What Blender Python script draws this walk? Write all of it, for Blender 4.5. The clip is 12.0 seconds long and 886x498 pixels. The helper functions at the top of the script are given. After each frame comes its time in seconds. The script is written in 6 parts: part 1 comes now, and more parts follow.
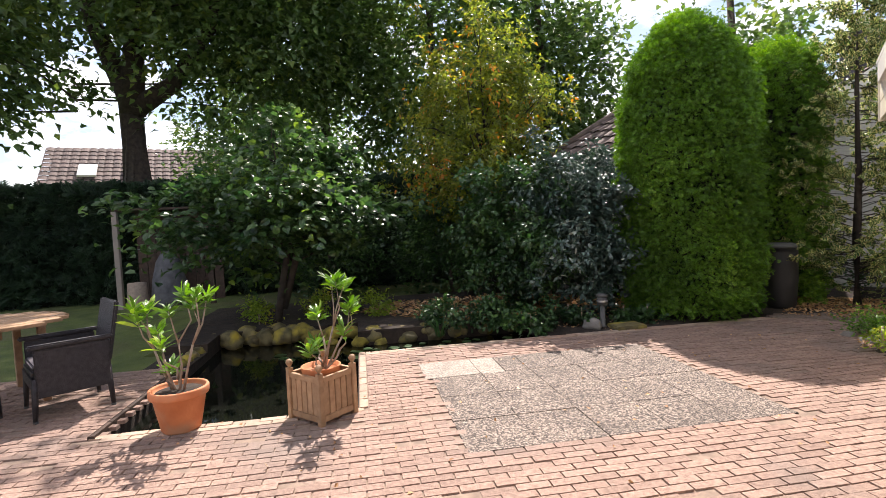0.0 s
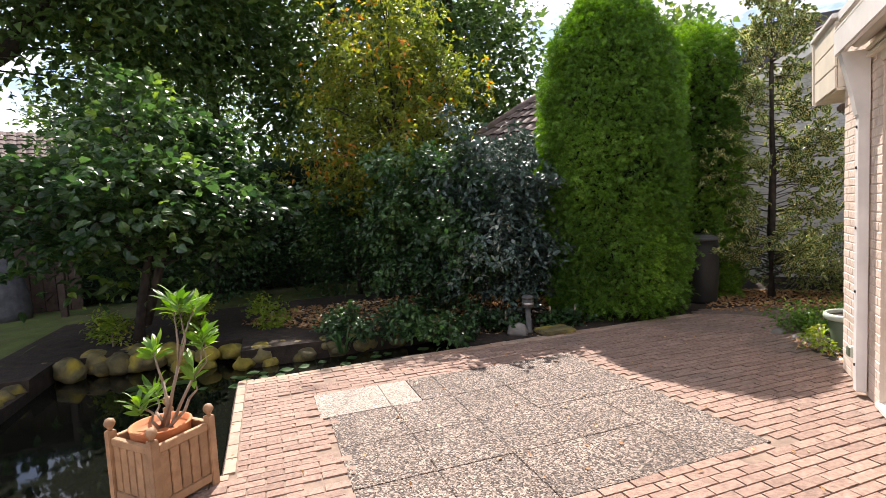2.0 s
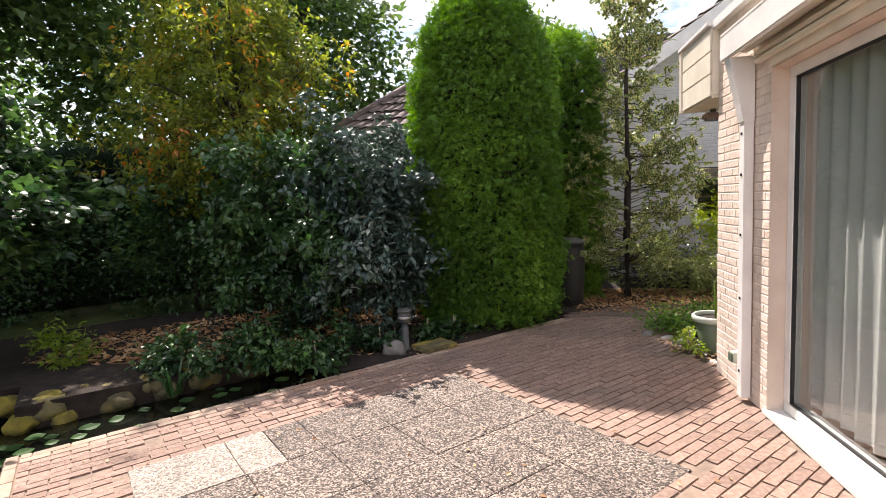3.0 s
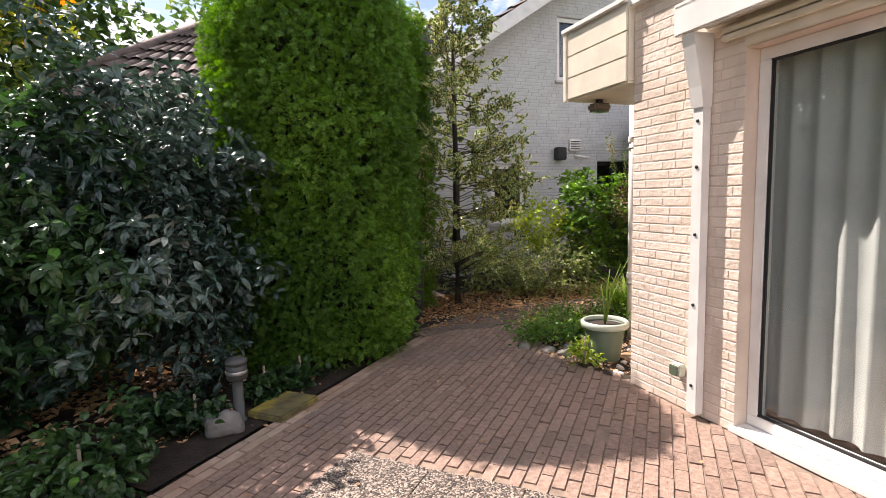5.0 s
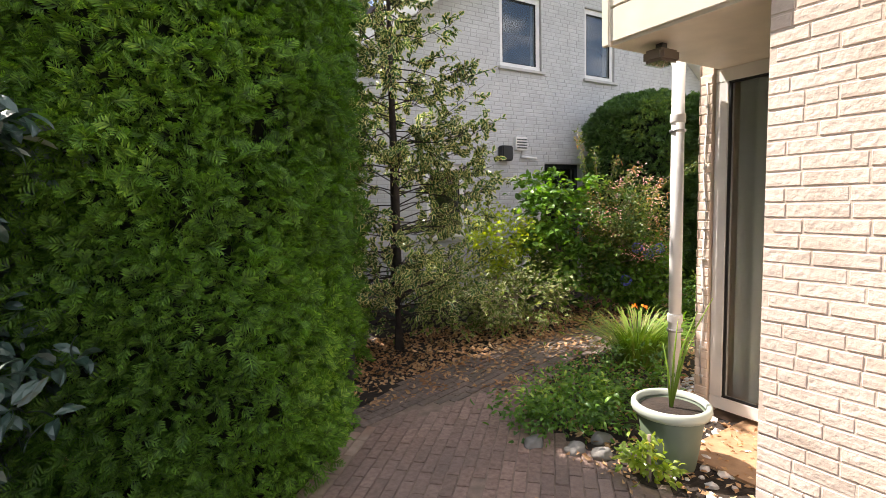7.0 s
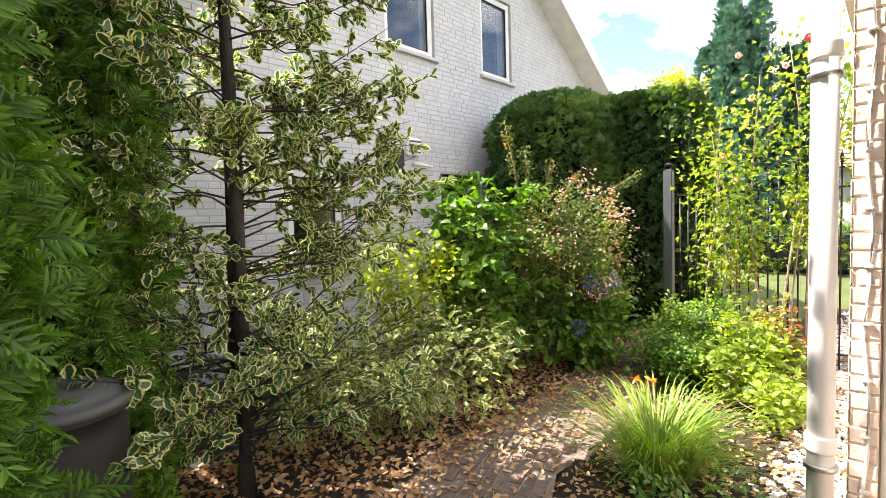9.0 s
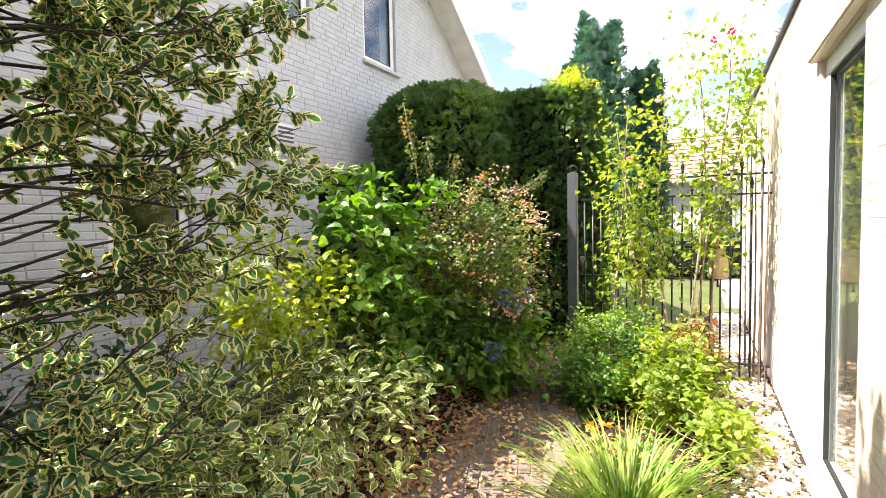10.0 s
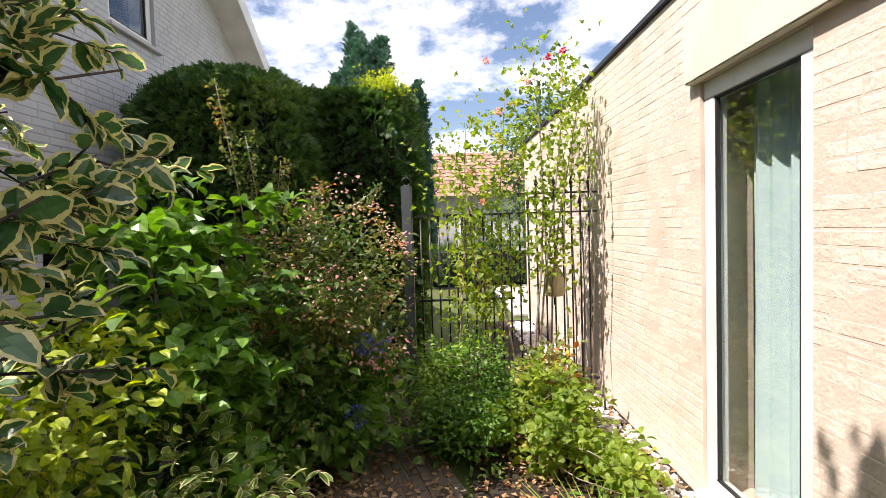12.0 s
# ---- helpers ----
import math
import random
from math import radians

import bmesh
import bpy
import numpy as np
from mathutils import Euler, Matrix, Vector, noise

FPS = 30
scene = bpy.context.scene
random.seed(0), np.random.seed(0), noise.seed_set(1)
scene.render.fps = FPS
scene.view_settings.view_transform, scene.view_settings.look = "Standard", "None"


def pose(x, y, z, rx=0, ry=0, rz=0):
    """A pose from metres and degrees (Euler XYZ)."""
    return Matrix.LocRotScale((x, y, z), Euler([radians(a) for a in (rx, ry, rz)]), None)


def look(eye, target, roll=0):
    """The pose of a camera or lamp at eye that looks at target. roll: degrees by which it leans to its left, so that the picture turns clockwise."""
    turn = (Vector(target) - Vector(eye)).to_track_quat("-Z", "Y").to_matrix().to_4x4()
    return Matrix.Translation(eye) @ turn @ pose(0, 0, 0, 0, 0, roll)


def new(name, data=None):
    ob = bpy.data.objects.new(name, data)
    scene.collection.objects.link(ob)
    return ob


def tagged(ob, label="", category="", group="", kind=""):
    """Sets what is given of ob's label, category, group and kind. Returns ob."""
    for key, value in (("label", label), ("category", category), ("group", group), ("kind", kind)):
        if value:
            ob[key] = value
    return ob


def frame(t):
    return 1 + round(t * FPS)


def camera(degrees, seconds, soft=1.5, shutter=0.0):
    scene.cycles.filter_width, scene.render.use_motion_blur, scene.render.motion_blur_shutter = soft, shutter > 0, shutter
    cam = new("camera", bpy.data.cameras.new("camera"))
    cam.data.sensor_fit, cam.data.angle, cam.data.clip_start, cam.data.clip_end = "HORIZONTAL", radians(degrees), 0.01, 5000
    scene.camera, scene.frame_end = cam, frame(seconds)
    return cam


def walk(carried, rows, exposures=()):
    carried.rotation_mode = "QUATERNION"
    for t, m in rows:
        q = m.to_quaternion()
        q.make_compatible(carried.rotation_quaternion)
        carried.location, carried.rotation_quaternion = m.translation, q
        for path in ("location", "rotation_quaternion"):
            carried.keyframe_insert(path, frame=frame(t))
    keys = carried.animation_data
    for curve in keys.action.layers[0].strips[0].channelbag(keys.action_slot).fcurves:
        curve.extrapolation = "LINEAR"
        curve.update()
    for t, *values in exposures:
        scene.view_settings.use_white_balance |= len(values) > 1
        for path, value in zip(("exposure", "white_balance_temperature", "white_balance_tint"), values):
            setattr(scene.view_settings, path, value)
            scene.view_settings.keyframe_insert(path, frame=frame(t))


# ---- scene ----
cam = camera(83.1, 12.0, soft=0.8)
PATH = [
    (0, (0.432, -0.094, 1.467), (-0.756, 1.511, 1.361), -2.7),
    (0.5, (0.361, -0.006, 1.462), (-0.711, 1.678, 1.334), -2.8),
    (1, (0.228, 0.211, 1.456), (-0.786, 1.929, 1.317), -2.9),
    (1.5, (0.108, 0.446, 1.457), (-0.889, 2.174, 1.316), -3.1),
    (2, (-0.055, 0.752, 1.469), (-0.948, 2.535, 1.318), -3.0),
    (2.5, (-0.239, 1.087, 1.472), (-0.94, 2.953, 1.308), -2.9),
    (3, (-0.494, 1.379, 1.506), (-0.833, 3.342, 1.325), -2.4),
    (3.5, (-0.774, 1.623, 1.52), (-0.699, 3.612, 1.323), -2.1),
    (3.7, (-0.864, 1.725, 1.522), (-0.63, 3.701, 1.319), -2.2),
    (5.3, (-1.644, 3.099, 1.457), (-0.877, 4.935, 1.258), -1.3),
    (5.5, (-1.629, 3.301, 1.445), (-0.797, 5.109, 1.253), -1.2),
    (6, (-1.564, 3.805, 1.45), (-0.631, 5.564, 1.256), -1.3),
    (6.5, (-1.378, 4.284, 1.457), (-0.386, 6.01, 1.262), -1.6),
    (6.7, (-1.301, 4.463, 1.467), (-0.295, 6.181, 1.275), -1.6),
    (8.3, (-0.68, 6.026, 1.473), (0.632, 7.531, 1.353), -1.4),
    (8.5, (-0.545, 6.208, 1.47), (0.816, 7.669, 1.355), -1.5),
    (9, (-0.249, 6.59, 1.456), (1.228, 7.934, 1.343), -1.7),
    (9.5, (0.03, 6.955, 1.468), (1.664, 8.103, 1.353), -1.3),
    (10, (0.308, 7.275, 1.453), (2.084, 8.188, 1.347), -1.1),
    (10.5, (0.551, 7.585, 1.47), (2.413, 8.308, 1.367), -1.3),
    (11, (0.756, 7.842, 1.506), (2.696, 8.322, 1.411), -1.3),
    (11.5, (0.892, 8.037, 1.546), (2.87, 8.318, 1.455), -1.5),
    (12, (0.936, 8.106, 1.548), (2.934, 8.102, 1.461), -1.8),
]
EXPOSURES = [(0.0, 0.95, 6700, 18), (3.7, 1.02, 6700, 19), (5.5, 0.99, 6750, 19), (6.5, 1.1, 6700, 18), (8.5, 1.83, 6750, 16), (9.5, 1.95, 6750, 16), (10.5, 1.6, 6650, 17), (11.0, 1.28, 6650, 17), (12.0, 0.82, 6600, 18)]
walk(cam, [(t, look(eye, target, roll)) for t, eye, target, roll in PATH], EXPOSURES)

# ---- light ----
SUN = Vector((-0.35, 0.60, 1.0)).normalized()
sun = new("sun", bpy.data.lights.new("sun", "SUN"))
sun.data.energy, sun.data.angle, sun.data.color = 5.0, radians(0.5), (1.0, 0.95, 0.87)
sun.matrix_world = look((0, 0, 30), Vector((0, 0, 30)) - SUN)
world = bpy.data.worlds.new("sky")
scene.world = world
world.use_nodes = True
wn, wl = world.node_tree.nodes, world.node_tree.links
sky = wn.new("ShaderNodeTexSky")
sky.sky_type, sky.sun_disc = "NISHITA", False
sky.sun_elevation, sky.sun_rotation = math.asin(SUN.z), math.atan2(SUN.x, SUN.y)
co, sep, add, div = wn.new("ShaderNodeTexCoord"), wn.new("ShaderNodeSeparateXYZ"), wn.new("ShaderNodeMath"), wn.new("ShaderNodeVectorMath")
cloud, ramp, mix = wn.new("ShaderNodeTexNoise"), wn.new("ShaderNodeValToRGB"), wn.new("ShaderNodeMix")
comb = wn.new("ShaderNodeCombineXYZ")
wl.new(co.outputs["Generated"], sep.inputs[0])
wl.new(sep.outputs["Z"], add.inputs[0])
add.inputs[1].default_value = 0.25
div.operation = "DIVIDE"
for k in range(3):
    wl.new(add.outputs[0], comb.inputs[k])
wl.new(co.outputs["Generated"], div.inputs[0])
wl.new(comb.outputs[0], div.inputs[1])
wl.new(div.outputs[0], cloud.inputs["Vector"])
cloud.inputs["Scale"].default_value, cloud.inputs["Detail"].default_value, cloud.inputs["Roughness"].default_value = 2.6, 8, 0.62
ramp.color_ramp.elements[0].position, ramp.color_ramp.elements[1].position = 0.44, 0.66
mix.data_type = "RGBA"
wl.new(cloud.outputs["Fac"], ramp.inputs[0])
wl.new(ramp.outputs[0], mix.inputs["Factor"])
wl.new(sky.outputs[0], mix.inputs["A"])
mix.inputs["B"].default_value = (12.5, 12.6, 12.8, 1)
wl.new(mix.outputs["Result"], wn["Background"].inputs["Color"])
wn["Background"].inputs["Strength"].default_value = 0.10


# ---- materials ----
def material(name, a, b, scale=8.0, rough=0.7, bump=0.2, bump_scale=60.0, vary=0.25, metal=0.0, stain=None, stain_scale=1.2, spec=0.5, per="object"):
    """Two colours mixed by noise, a fine relief, large stains and a random shade for each piece."""
    m = bpy.data.materials.new(name)
    m.use_nodes = True
    n, l = m.node_tree.nodes, m.node_tree.links
    p = n["Principled BSDF"]
    p.inputs["Roughness"].default_value, p.inputs["Metallic"].default_value = rough, metal
    p.inputs["Specular IOR Level"].default_value = spec
    tc = n.new("ShaderNodeNewGeometry")
    n1, n2 = n.new("ShaderNodeTexNoise"), n.new("ShaderNodeTexNoise")
    n1.inputs["Scale"].default_value, n1.inputs["Detail"].default_value = scale, 6
    n2.inputs["Scale"].default_value, n2.inputs["Detail"].default_value = bump_scale, 4
    l.new(tc.outputs["Position"], n1.inputs["Vector"])
    l.new(tc.outputs["Position"], n2.inputs["Vector"])
    r = n.new("ShaderNodeValToRGB")
    r.color_ramp.elements[0].position, r.color_ramp.elements[1].position = 0.3, 0.7
    r.color_ramp.elements[0].color, r.color_ramp.elements[1].color = (*a, 1), (*b, 1)
    l.new(n1.outputs["Fac"], r.inputs[0])
    out = r.outputs[0]
    if stain:
        n3, r3, mx = n.new("ShaderNodeTexNoise"), n.new("ShaderNodeValToRGB"), n.new("ShaderNodeMix")
        n3.inputs["Scale"].default_value, n3.inputs["Detail"].default_value = stain_scale, 7
        r3.color_ramp.elements[0].position, r3.color_ramp.elements[1].position = 0.5, 0.72
        mx.data_type = "RGBA"
        l.new(tc.outputs["Position"], n3.inputs["Vector"])
        l.new(n3.outputs["Fac"], r3.inputs[0])
        l.new(r3.outputs[0], mx.inputs["Factor"])
        l.new(out, mx.inputs["A"])
        mx.inputs["B"].default_value = (*stain, 1)
        out = mx.outputs["Result"]
    if vary:
        oi, mr, hs = n.new("ShaderNodeObjectInfo"), n.new("ShaderNodeMapRange"), n.new("ShaderNodeHueSaturation")
        sm, fr = n.new("ShaderNodeMath"), n.new("ShaderNodeMath")
        fr.operation = "FRACT"
        l.new(oi.outputs["Random"], sm.inputs[0])
        l.new(tc.outputs["Random Per Island"], sm.inputs[1])
        l.new(sm.outputs[0], fr.inputs[0])
        l.new(fr.outputs[0], mr.inputs[0])
        mr.inputs["To Min"].default_value, mr.inputs["To Max"].default_value = 1 - vary, 1 + vary
        l.new(mr.outputs[0], hs.inputs["Value"])
        l.new(out, hs.inputs["Color"])
        out = hs.outputs[0]
    l.new(out, p.inputs["Base Color"])
    if bump:
        bp = n.new("ShaderNodeBump")
        bp.inputs["Strength"].default_value, bp.inputs["Distance"].default_value = bump, 0.01
        l.new(n2.outputs["Fac"], bp.inputs["Height"])
        l.new(bp.outputs[0], p.inputs["Normal"])
    return m


def leaf_material(name, a, b, c=None, rough=0.45, through_light=0.45, spec=0.5, patch=2.0, edge=None, rim_at=0.8, young=False):
    """Leaves: each leaf its own shade between a and b (some of c), light shining through. young: pale tips, and bases
    darkened for the shade between sprays.
    """
    m = bpy.data.materials.new(name)
    m.use_nodes = True
    n, l = m.node_tree.nodes, m.node_tree.links
    p, o = n["Principled BSDF"], n["Material Output"]
    p.inputs["Roughness"].default_value, p.inputs["Specular IOR Level"].default_value = rough, spec
    g, r, nz, ad = n.new("ShaderNodeNewGeometry"), n.new("ShaderNodeValToRGB"), n.new("ShaderNodeTexNoise"), n.new("ShaderNodeMath")
    nz.inputs["Scale"].default_value, nz.inputs["Detail"].default_value = patch, 2
    l.new(g.outputs["Position"], nz.inputs["Vector"])
    ad.operation = "MULTIPLY_ADD"
    ad.inputs[1].default_value = 0.6
    sh = n.new("ShaderNodeMath")
    sh.operation = "MULTIPLY_ADD"
    sh.inputs[1].default_value, sh.inputs[2].default_value = 1.6, -0.6
    l.new(nz.outputs["Fac"], sh.inputs[0])
    l.new(g.outputs["Random Per Island"], ad.inputs[0])
    l.new(sh.outputs[0], ad.inputs[2])
    l.new(ad.outputs[0], r.inputs[0])
    e = r.color_ramp.elements
    e[0].position, e[1].position = 0.15, 0.8
    e[0].color, e[1].color = (*a, 1), (*b, 1)
    if c:
        x = e.new(0.97)
        x.color = (*c, 1)
    out = r.outputs[0]
    if edge:
        at, mx = n.new("ShaderNodeAttribute"), n.new("ShaderNodeMix")
        at.attribute_name = "rim"
        mx.data_type = "RGBA"
        st = n.new("ShaderNodeMath")
        st.operation = "GREATER_THAN"
        st.inputs[1].default_value = rim_at
        l.new(at.outputs["Fac"], st.inputs[0])
        l.new(st.outputs[0], mx.inputs["Factor"])
        l.new(out, mx.inputs["A"])
        mx.inputs["B"].default_value = (*edge, 1)
        out = mx.outputs["Result"]
    # Paler new tips, plus gap shade painted into the spray bases.
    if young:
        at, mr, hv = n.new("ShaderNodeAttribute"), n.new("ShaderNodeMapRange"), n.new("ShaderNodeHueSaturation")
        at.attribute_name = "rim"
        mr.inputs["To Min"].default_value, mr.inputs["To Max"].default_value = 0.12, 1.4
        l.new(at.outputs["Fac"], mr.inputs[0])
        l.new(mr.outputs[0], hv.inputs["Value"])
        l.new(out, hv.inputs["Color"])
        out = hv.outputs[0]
    l.new(out, p.inputs["Base Color"])
    t, ms, hs = n.new("ShaderNodeBsdfTranslucent"), n.new("ShaderNodeMixShader"), n.new("ShaderNodeHueSaturation")
    hs.inputs["Saturation"].default_value, hs.inputs["Value"].default_value = 1.15, 1.7
    l.new(out, hs.inputs["Color"])
    l.new(hs.outputs[0], t.inputs["Color"])
    ms.inputs["Fac"].default_value = through_light
    l.new(p.outputs[0], ms.inputs[1])
    l.new(t.outputs[0], ms.inputs[2])
    l.new(ms.outputs[0], o.inputs["Surface"])
    return m


def plain(name, col, rough=0.5, metal=0.0, vary=0.0, bump=0.0):
    return material(name, tuple(c * 0.9 for c in col), tuple(min(1, c * 1.08) for c in col), 5.0, rough, bump, 80.0, vary, metal)


def glass_material():
    m = bpy.data.materials.new("glass")
    m.use_nodes = True
    n, l = m.node_tree.nodes, m.node_tree.links
    t, gl, ms, lw = n.new("ShaderNodeBsdfTransparent"), n.new("ShaderNodeBsdfGlossy"), n.new("ShaderNodeMixShader"), n.new("ShaderNodeLayerWeight")
    pw, ma = n.new("ShaderNodeMath"), n.new("ShaderNodeMath")
    pw.operation, ma.operation = "POWER", "MULTIPLY_ADD"
    pw.inputs[1].default_value, ma.inputs[1].default_value, ma.inputs[2].default_value = 3.5, 0.8, 0.08
    lw.inputs["Blend"].default_value = 0.5
    gl.inputs["Roughness"].default_value = 0.02
    t.inputs["Color"].default_value = (0.90, 0.93, 0.92, 1)
    l.new(lw.outputs["Facing"], pw.inputs[0])
    l.new(pw.outputs[0], ma.inputs[0])
    l.new(ma.outputs[0], ms.inputs["Fac"])
    l.new(t.outputs[0], ms.inputs[1])
    l.new(gl.outputs[0], ms.inputs[2])
    l.new(ms.outputs[0], n["Material Output"].inputs["Surface"])
    return m



PAVER = material("paver", (0.215, 0.138, 0.105), (0.355, 0.242, 0.187), 34, 0.85, 0.9, 100, 0.16, stain=(0.20, 0.155, 0.13), stain_scale=0.9)
SAND = material("joint_sand", (0.17, 0.125, 0.095), (0.30, 0.22, 0.165), 12, 0.95, 0.4, 90, 0)
PATH_PAVER = material("path_paver", (0.13, 0.096, 0.078), (0.23, 0.172, 0.138), 30, 0.85, 0.9, 100, 0.16, stain=(0.10, 0.085, 0.06), stain_scale=1.5)
EDGE = material("edge_paver", (0.33, 0.24, 0.175), (0.44, 0.33, 0.25), 14, 0.85, 0.5, 90, 0.15, stain=(0.30, 0.15, 0.09))


def pebble_material(name, stops, scale):
    """Washed pebbles: every cell its own stone colour, rounded in relief."""
    m = bpy.data.materials.new(name)
    m.use_nodes = True
    n, l = m.node_tree.nodes, m.node_tree.links
    p = n["Principled BSDF"]
    p.inputs["Roughness"].default_value = 0.75
    g, vo, sp, r, bp = n.new("ShaderNodeNewGeometry"), n.new("ShaderNodeTexVoronoi"), n.new("ShaderNodeSeparateXYZ"), n.new("ShaderNodeValToRGB"), n.new("ShaderNodeBump")
    nz, hs, mr = n.new("ShaderNodeTexNoise"), n.new("ShaderNodeHueSaturation"), n.new("ShaderNodeMapRange")
    vo.inputs["Scale"].default_value, nz.inputs["Scale"].default_value = scale, 2.2
    nz.inputs["Detail"].default_value = 5
    l.new(g.outputs["Position"], vo.inputs["Vector"])
    l.new(g.outputs["Position"], nz.inputs["Vector"])
    l.new(vo.outputs["Color"], sp.inputs[0])
    l.new(sp.outputs["X"], r.inputs[0])
    e = r.color_ramp.elements
    e[0].position, e[0].color = 0.1, (*stops[0], 1)
    e[1].position, e[1].color = 0.9, (*stops[2], 1)
    x = e.new(0.5)
    x.color = (*stops[1], 1)
    l.new(nz.outputs["Fac"], mr.inputs[0])
    mr.inputs["From Min"].default_value, mr.inputs["From Max"].default_value = 0.3, 0.7
    mr.inputs["To Min"].default_value, mr.inputs["To Max"].default_value = 0.75, 1.15
    l.new(r.outputs[0], hs.inputs["Color"])
    l.new(mr.outputs[0], hs.inputs["Value"])
    l.new(hs.outputs[0], p.inputs["Base Color"])
    bp.invert = True
    bp.inputs["Strength"].default_value, bp.inputs["Distance"].default_value = 0.9, 0.006
    l.new(vo.outputs["Distance"], bp.inputs["Height"])
    l.new(bp.outputs[0], p.inputs["Normal"])
    return m


AGG = pebble_material("pebble", ((0.026, 0.02, 0.016), (0.115, 0.086, 0.067), (0.36, 0.29, 0.235)), 105)
AGG_PALE = pebble_material("pale_pebble", ((0.16, 0.13, 0.105), (0.34, 0.285, 0.235), (0.50, 0.43, 0.36)), 105)
BRICK = material("cream_brick", (0.69, 0.565, 0.465), (0.79, 0.67, 0.565), 7, 0.75, 0.6, 38, 0.04, stain=(0.60, 0.48, 0.38), stain_scale=3)
MORTAR = material("cream_mortar", (0.61, 0.495, 0.40), (0.71, 0.59, 0.49), 5, 0.85, 0.3, 70, 0)
BRICK_N = material("white_brick", (0.49, 0.487, 0.475), (0.57, 0.565, 0.55), 4, 0.75, 0.3, 45, 0.03)
MORTAR_N = material("grey_mortar", (0.38, 0.373, 0.355), (0.44, 0.43, 0.41), 5, 0.85, 0.3, 70, 0)
WHITE = plain("white_paint", (0.78, 0.76, 0.72), 0.4)
CREAM = plain("cream_board", (0.76, 0.69, 0.56), 0.5)
DARK = plain("dark_metal", (0.028, 0.028, 0.03), 0.45, 0.3)
ALU = plain("brushed_metal", (0.55, 0.54, 0.53), 0.35, 0.8)
GREY = plain("grey_plastic", (0.085, 0.085, 0.08), 0.6)
BLACK = plain("black_rubber", (0.02, 0.02, 0.02), 0.6)
TILE = material("roof_tile", (0.085, 0.062, 0.055), (0.165, 0.118, 0.10), 6, 0.8, 0.4, 50, 0.25)
TILE_RED = material("red_roof_tile", (0.30, 0.16, 0.11), (0.40, 0.24, 0.17), 6, 0.8, 0.4, 50, 0.2)
GLASS = glass_material()
CURTAIN = material("curtain", (0.56, 0.55, 0.53), (0.66, 0.65, 0.63), 3, 0.9, 0.1, 200, 0.03)
TERRA = material("terracotta", (0.48, 0.15, 0.055), (0.60, 0.22, 0.09), 7, 0.75, 0.2, 60, 0, stain=(0.45, 0.24, 0.14), stain_scale=4)
TEAK = material("teak", (0.27, 0.16, 0.085), (0.40, 0.25, 0.14), 18, 0.6, 0.3, 70, 0.15)
BARK = material("bark", (0.022, 0.017, 0.014), (0.065, 0.05, 0.038), 12, 0.95, 0.9, 35, 0)
BARK_PALE = material("pale_bark", (0.22, 0.17, 0.13), (0.34, 0.27, 0.21), 18, 0.85, 0.6, 60, 0)
SOIL = material("soil", (0.013, 0.009, 0.006), (0.042, 0.028, 0.018), 10, 0.95, 0.9, 40, 0)
# Near-black green for foliage cores: the shade inside hedges, put into colour.
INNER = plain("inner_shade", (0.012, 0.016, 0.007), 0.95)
LAWN = material("lawn", (0.05, 0.08, 0.015), (0.11, 0.14, 0.03), 3, 0.95, 0.9, 120, 0, stain=(0.10, 0.085, 0.04), stain_scale=0.7)
ROCK = material("mossy_rock", (0.07, 0.06, 0.03), (0.18, 0.15, 0.06), 9, 0.9, 0.8, 30, 0.3, stain=(0.34, 0.27, 0.03), stain_scale=5)
STONE = material("grey_stone", (0.16, 0.15, 0.13), (0.30, 0.28, 0.25), 10, 0.9, 0.6, 40, 0.2)
STONE_PALE = plain("pale_stone", (0.52, 0.50, 0.47), 0.7)
PEBBLE = material("gravel_stone", (0.50, 0.46, 0.42), (0.74, 0.70, 0.66), 12, 0.85, 0.3, 60, 0.25)
WICKER = material("wicker", (0.016, 0.014, 0.016), (0.04, 0.036, 0.04), 30, 0.5, 0.9, 160, 0)
DRY = leaf_material("dry_leaf", (0.30, 0.15, 0.065), (0.58, 0.37, 0.19), (0.72, 0.56, 0.36), 0.7, 0.15)
# Conifer greens with young set carry painted gap shade at the spray bases.
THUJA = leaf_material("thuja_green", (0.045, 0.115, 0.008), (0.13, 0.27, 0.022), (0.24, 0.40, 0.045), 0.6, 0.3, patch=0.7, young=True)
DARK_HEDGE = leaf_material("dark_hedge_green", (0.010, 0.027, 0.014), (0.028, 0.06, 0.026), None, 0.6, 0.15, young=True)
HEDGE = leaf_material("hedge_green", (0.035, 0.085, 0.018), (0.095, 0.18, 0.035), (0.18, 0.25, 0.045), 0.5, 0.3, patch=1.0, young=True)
OAK = leaf_material("oak_green", (0.04, 0.08, 0.025), (0.11, 0.175, 0.05), (0.18, 0.24, 0.05), 0.4, 0.4, patch=0.8)
MAPLE = leaf_material("lime_green", (0.02, 0.052, 0.02), (0.08, 0.15, 0.042), (0.20, 0.30, 0.06), 0.36, 0.38, 0.6, patch=0.8)
PHOT = leaf_material("photinia_leaf", (0.09, 0.13, 0.03), (0.26, 0.28, 0.05), (0.66, 0.26, 0.08), 0.3, 0.55, patch=1.1)
# Third colour: pale leaf undersides, with some sunlit sheen painted in.
SILVER = leaf_material("grey_green", (0.018, 0.045, 0.033), (0.06, 0.108, 0.078), (0.32, 0.37, 0.31), 0.36, 0.1, 0.8, patch=1.5)
IVY = leaf_material("ivy_green", (0.015, 0.045, 0.015), (0.05, 0.115, 0.03), (0.12, 0.22, 0.06), 0.3, 0.25, patch=1.5)
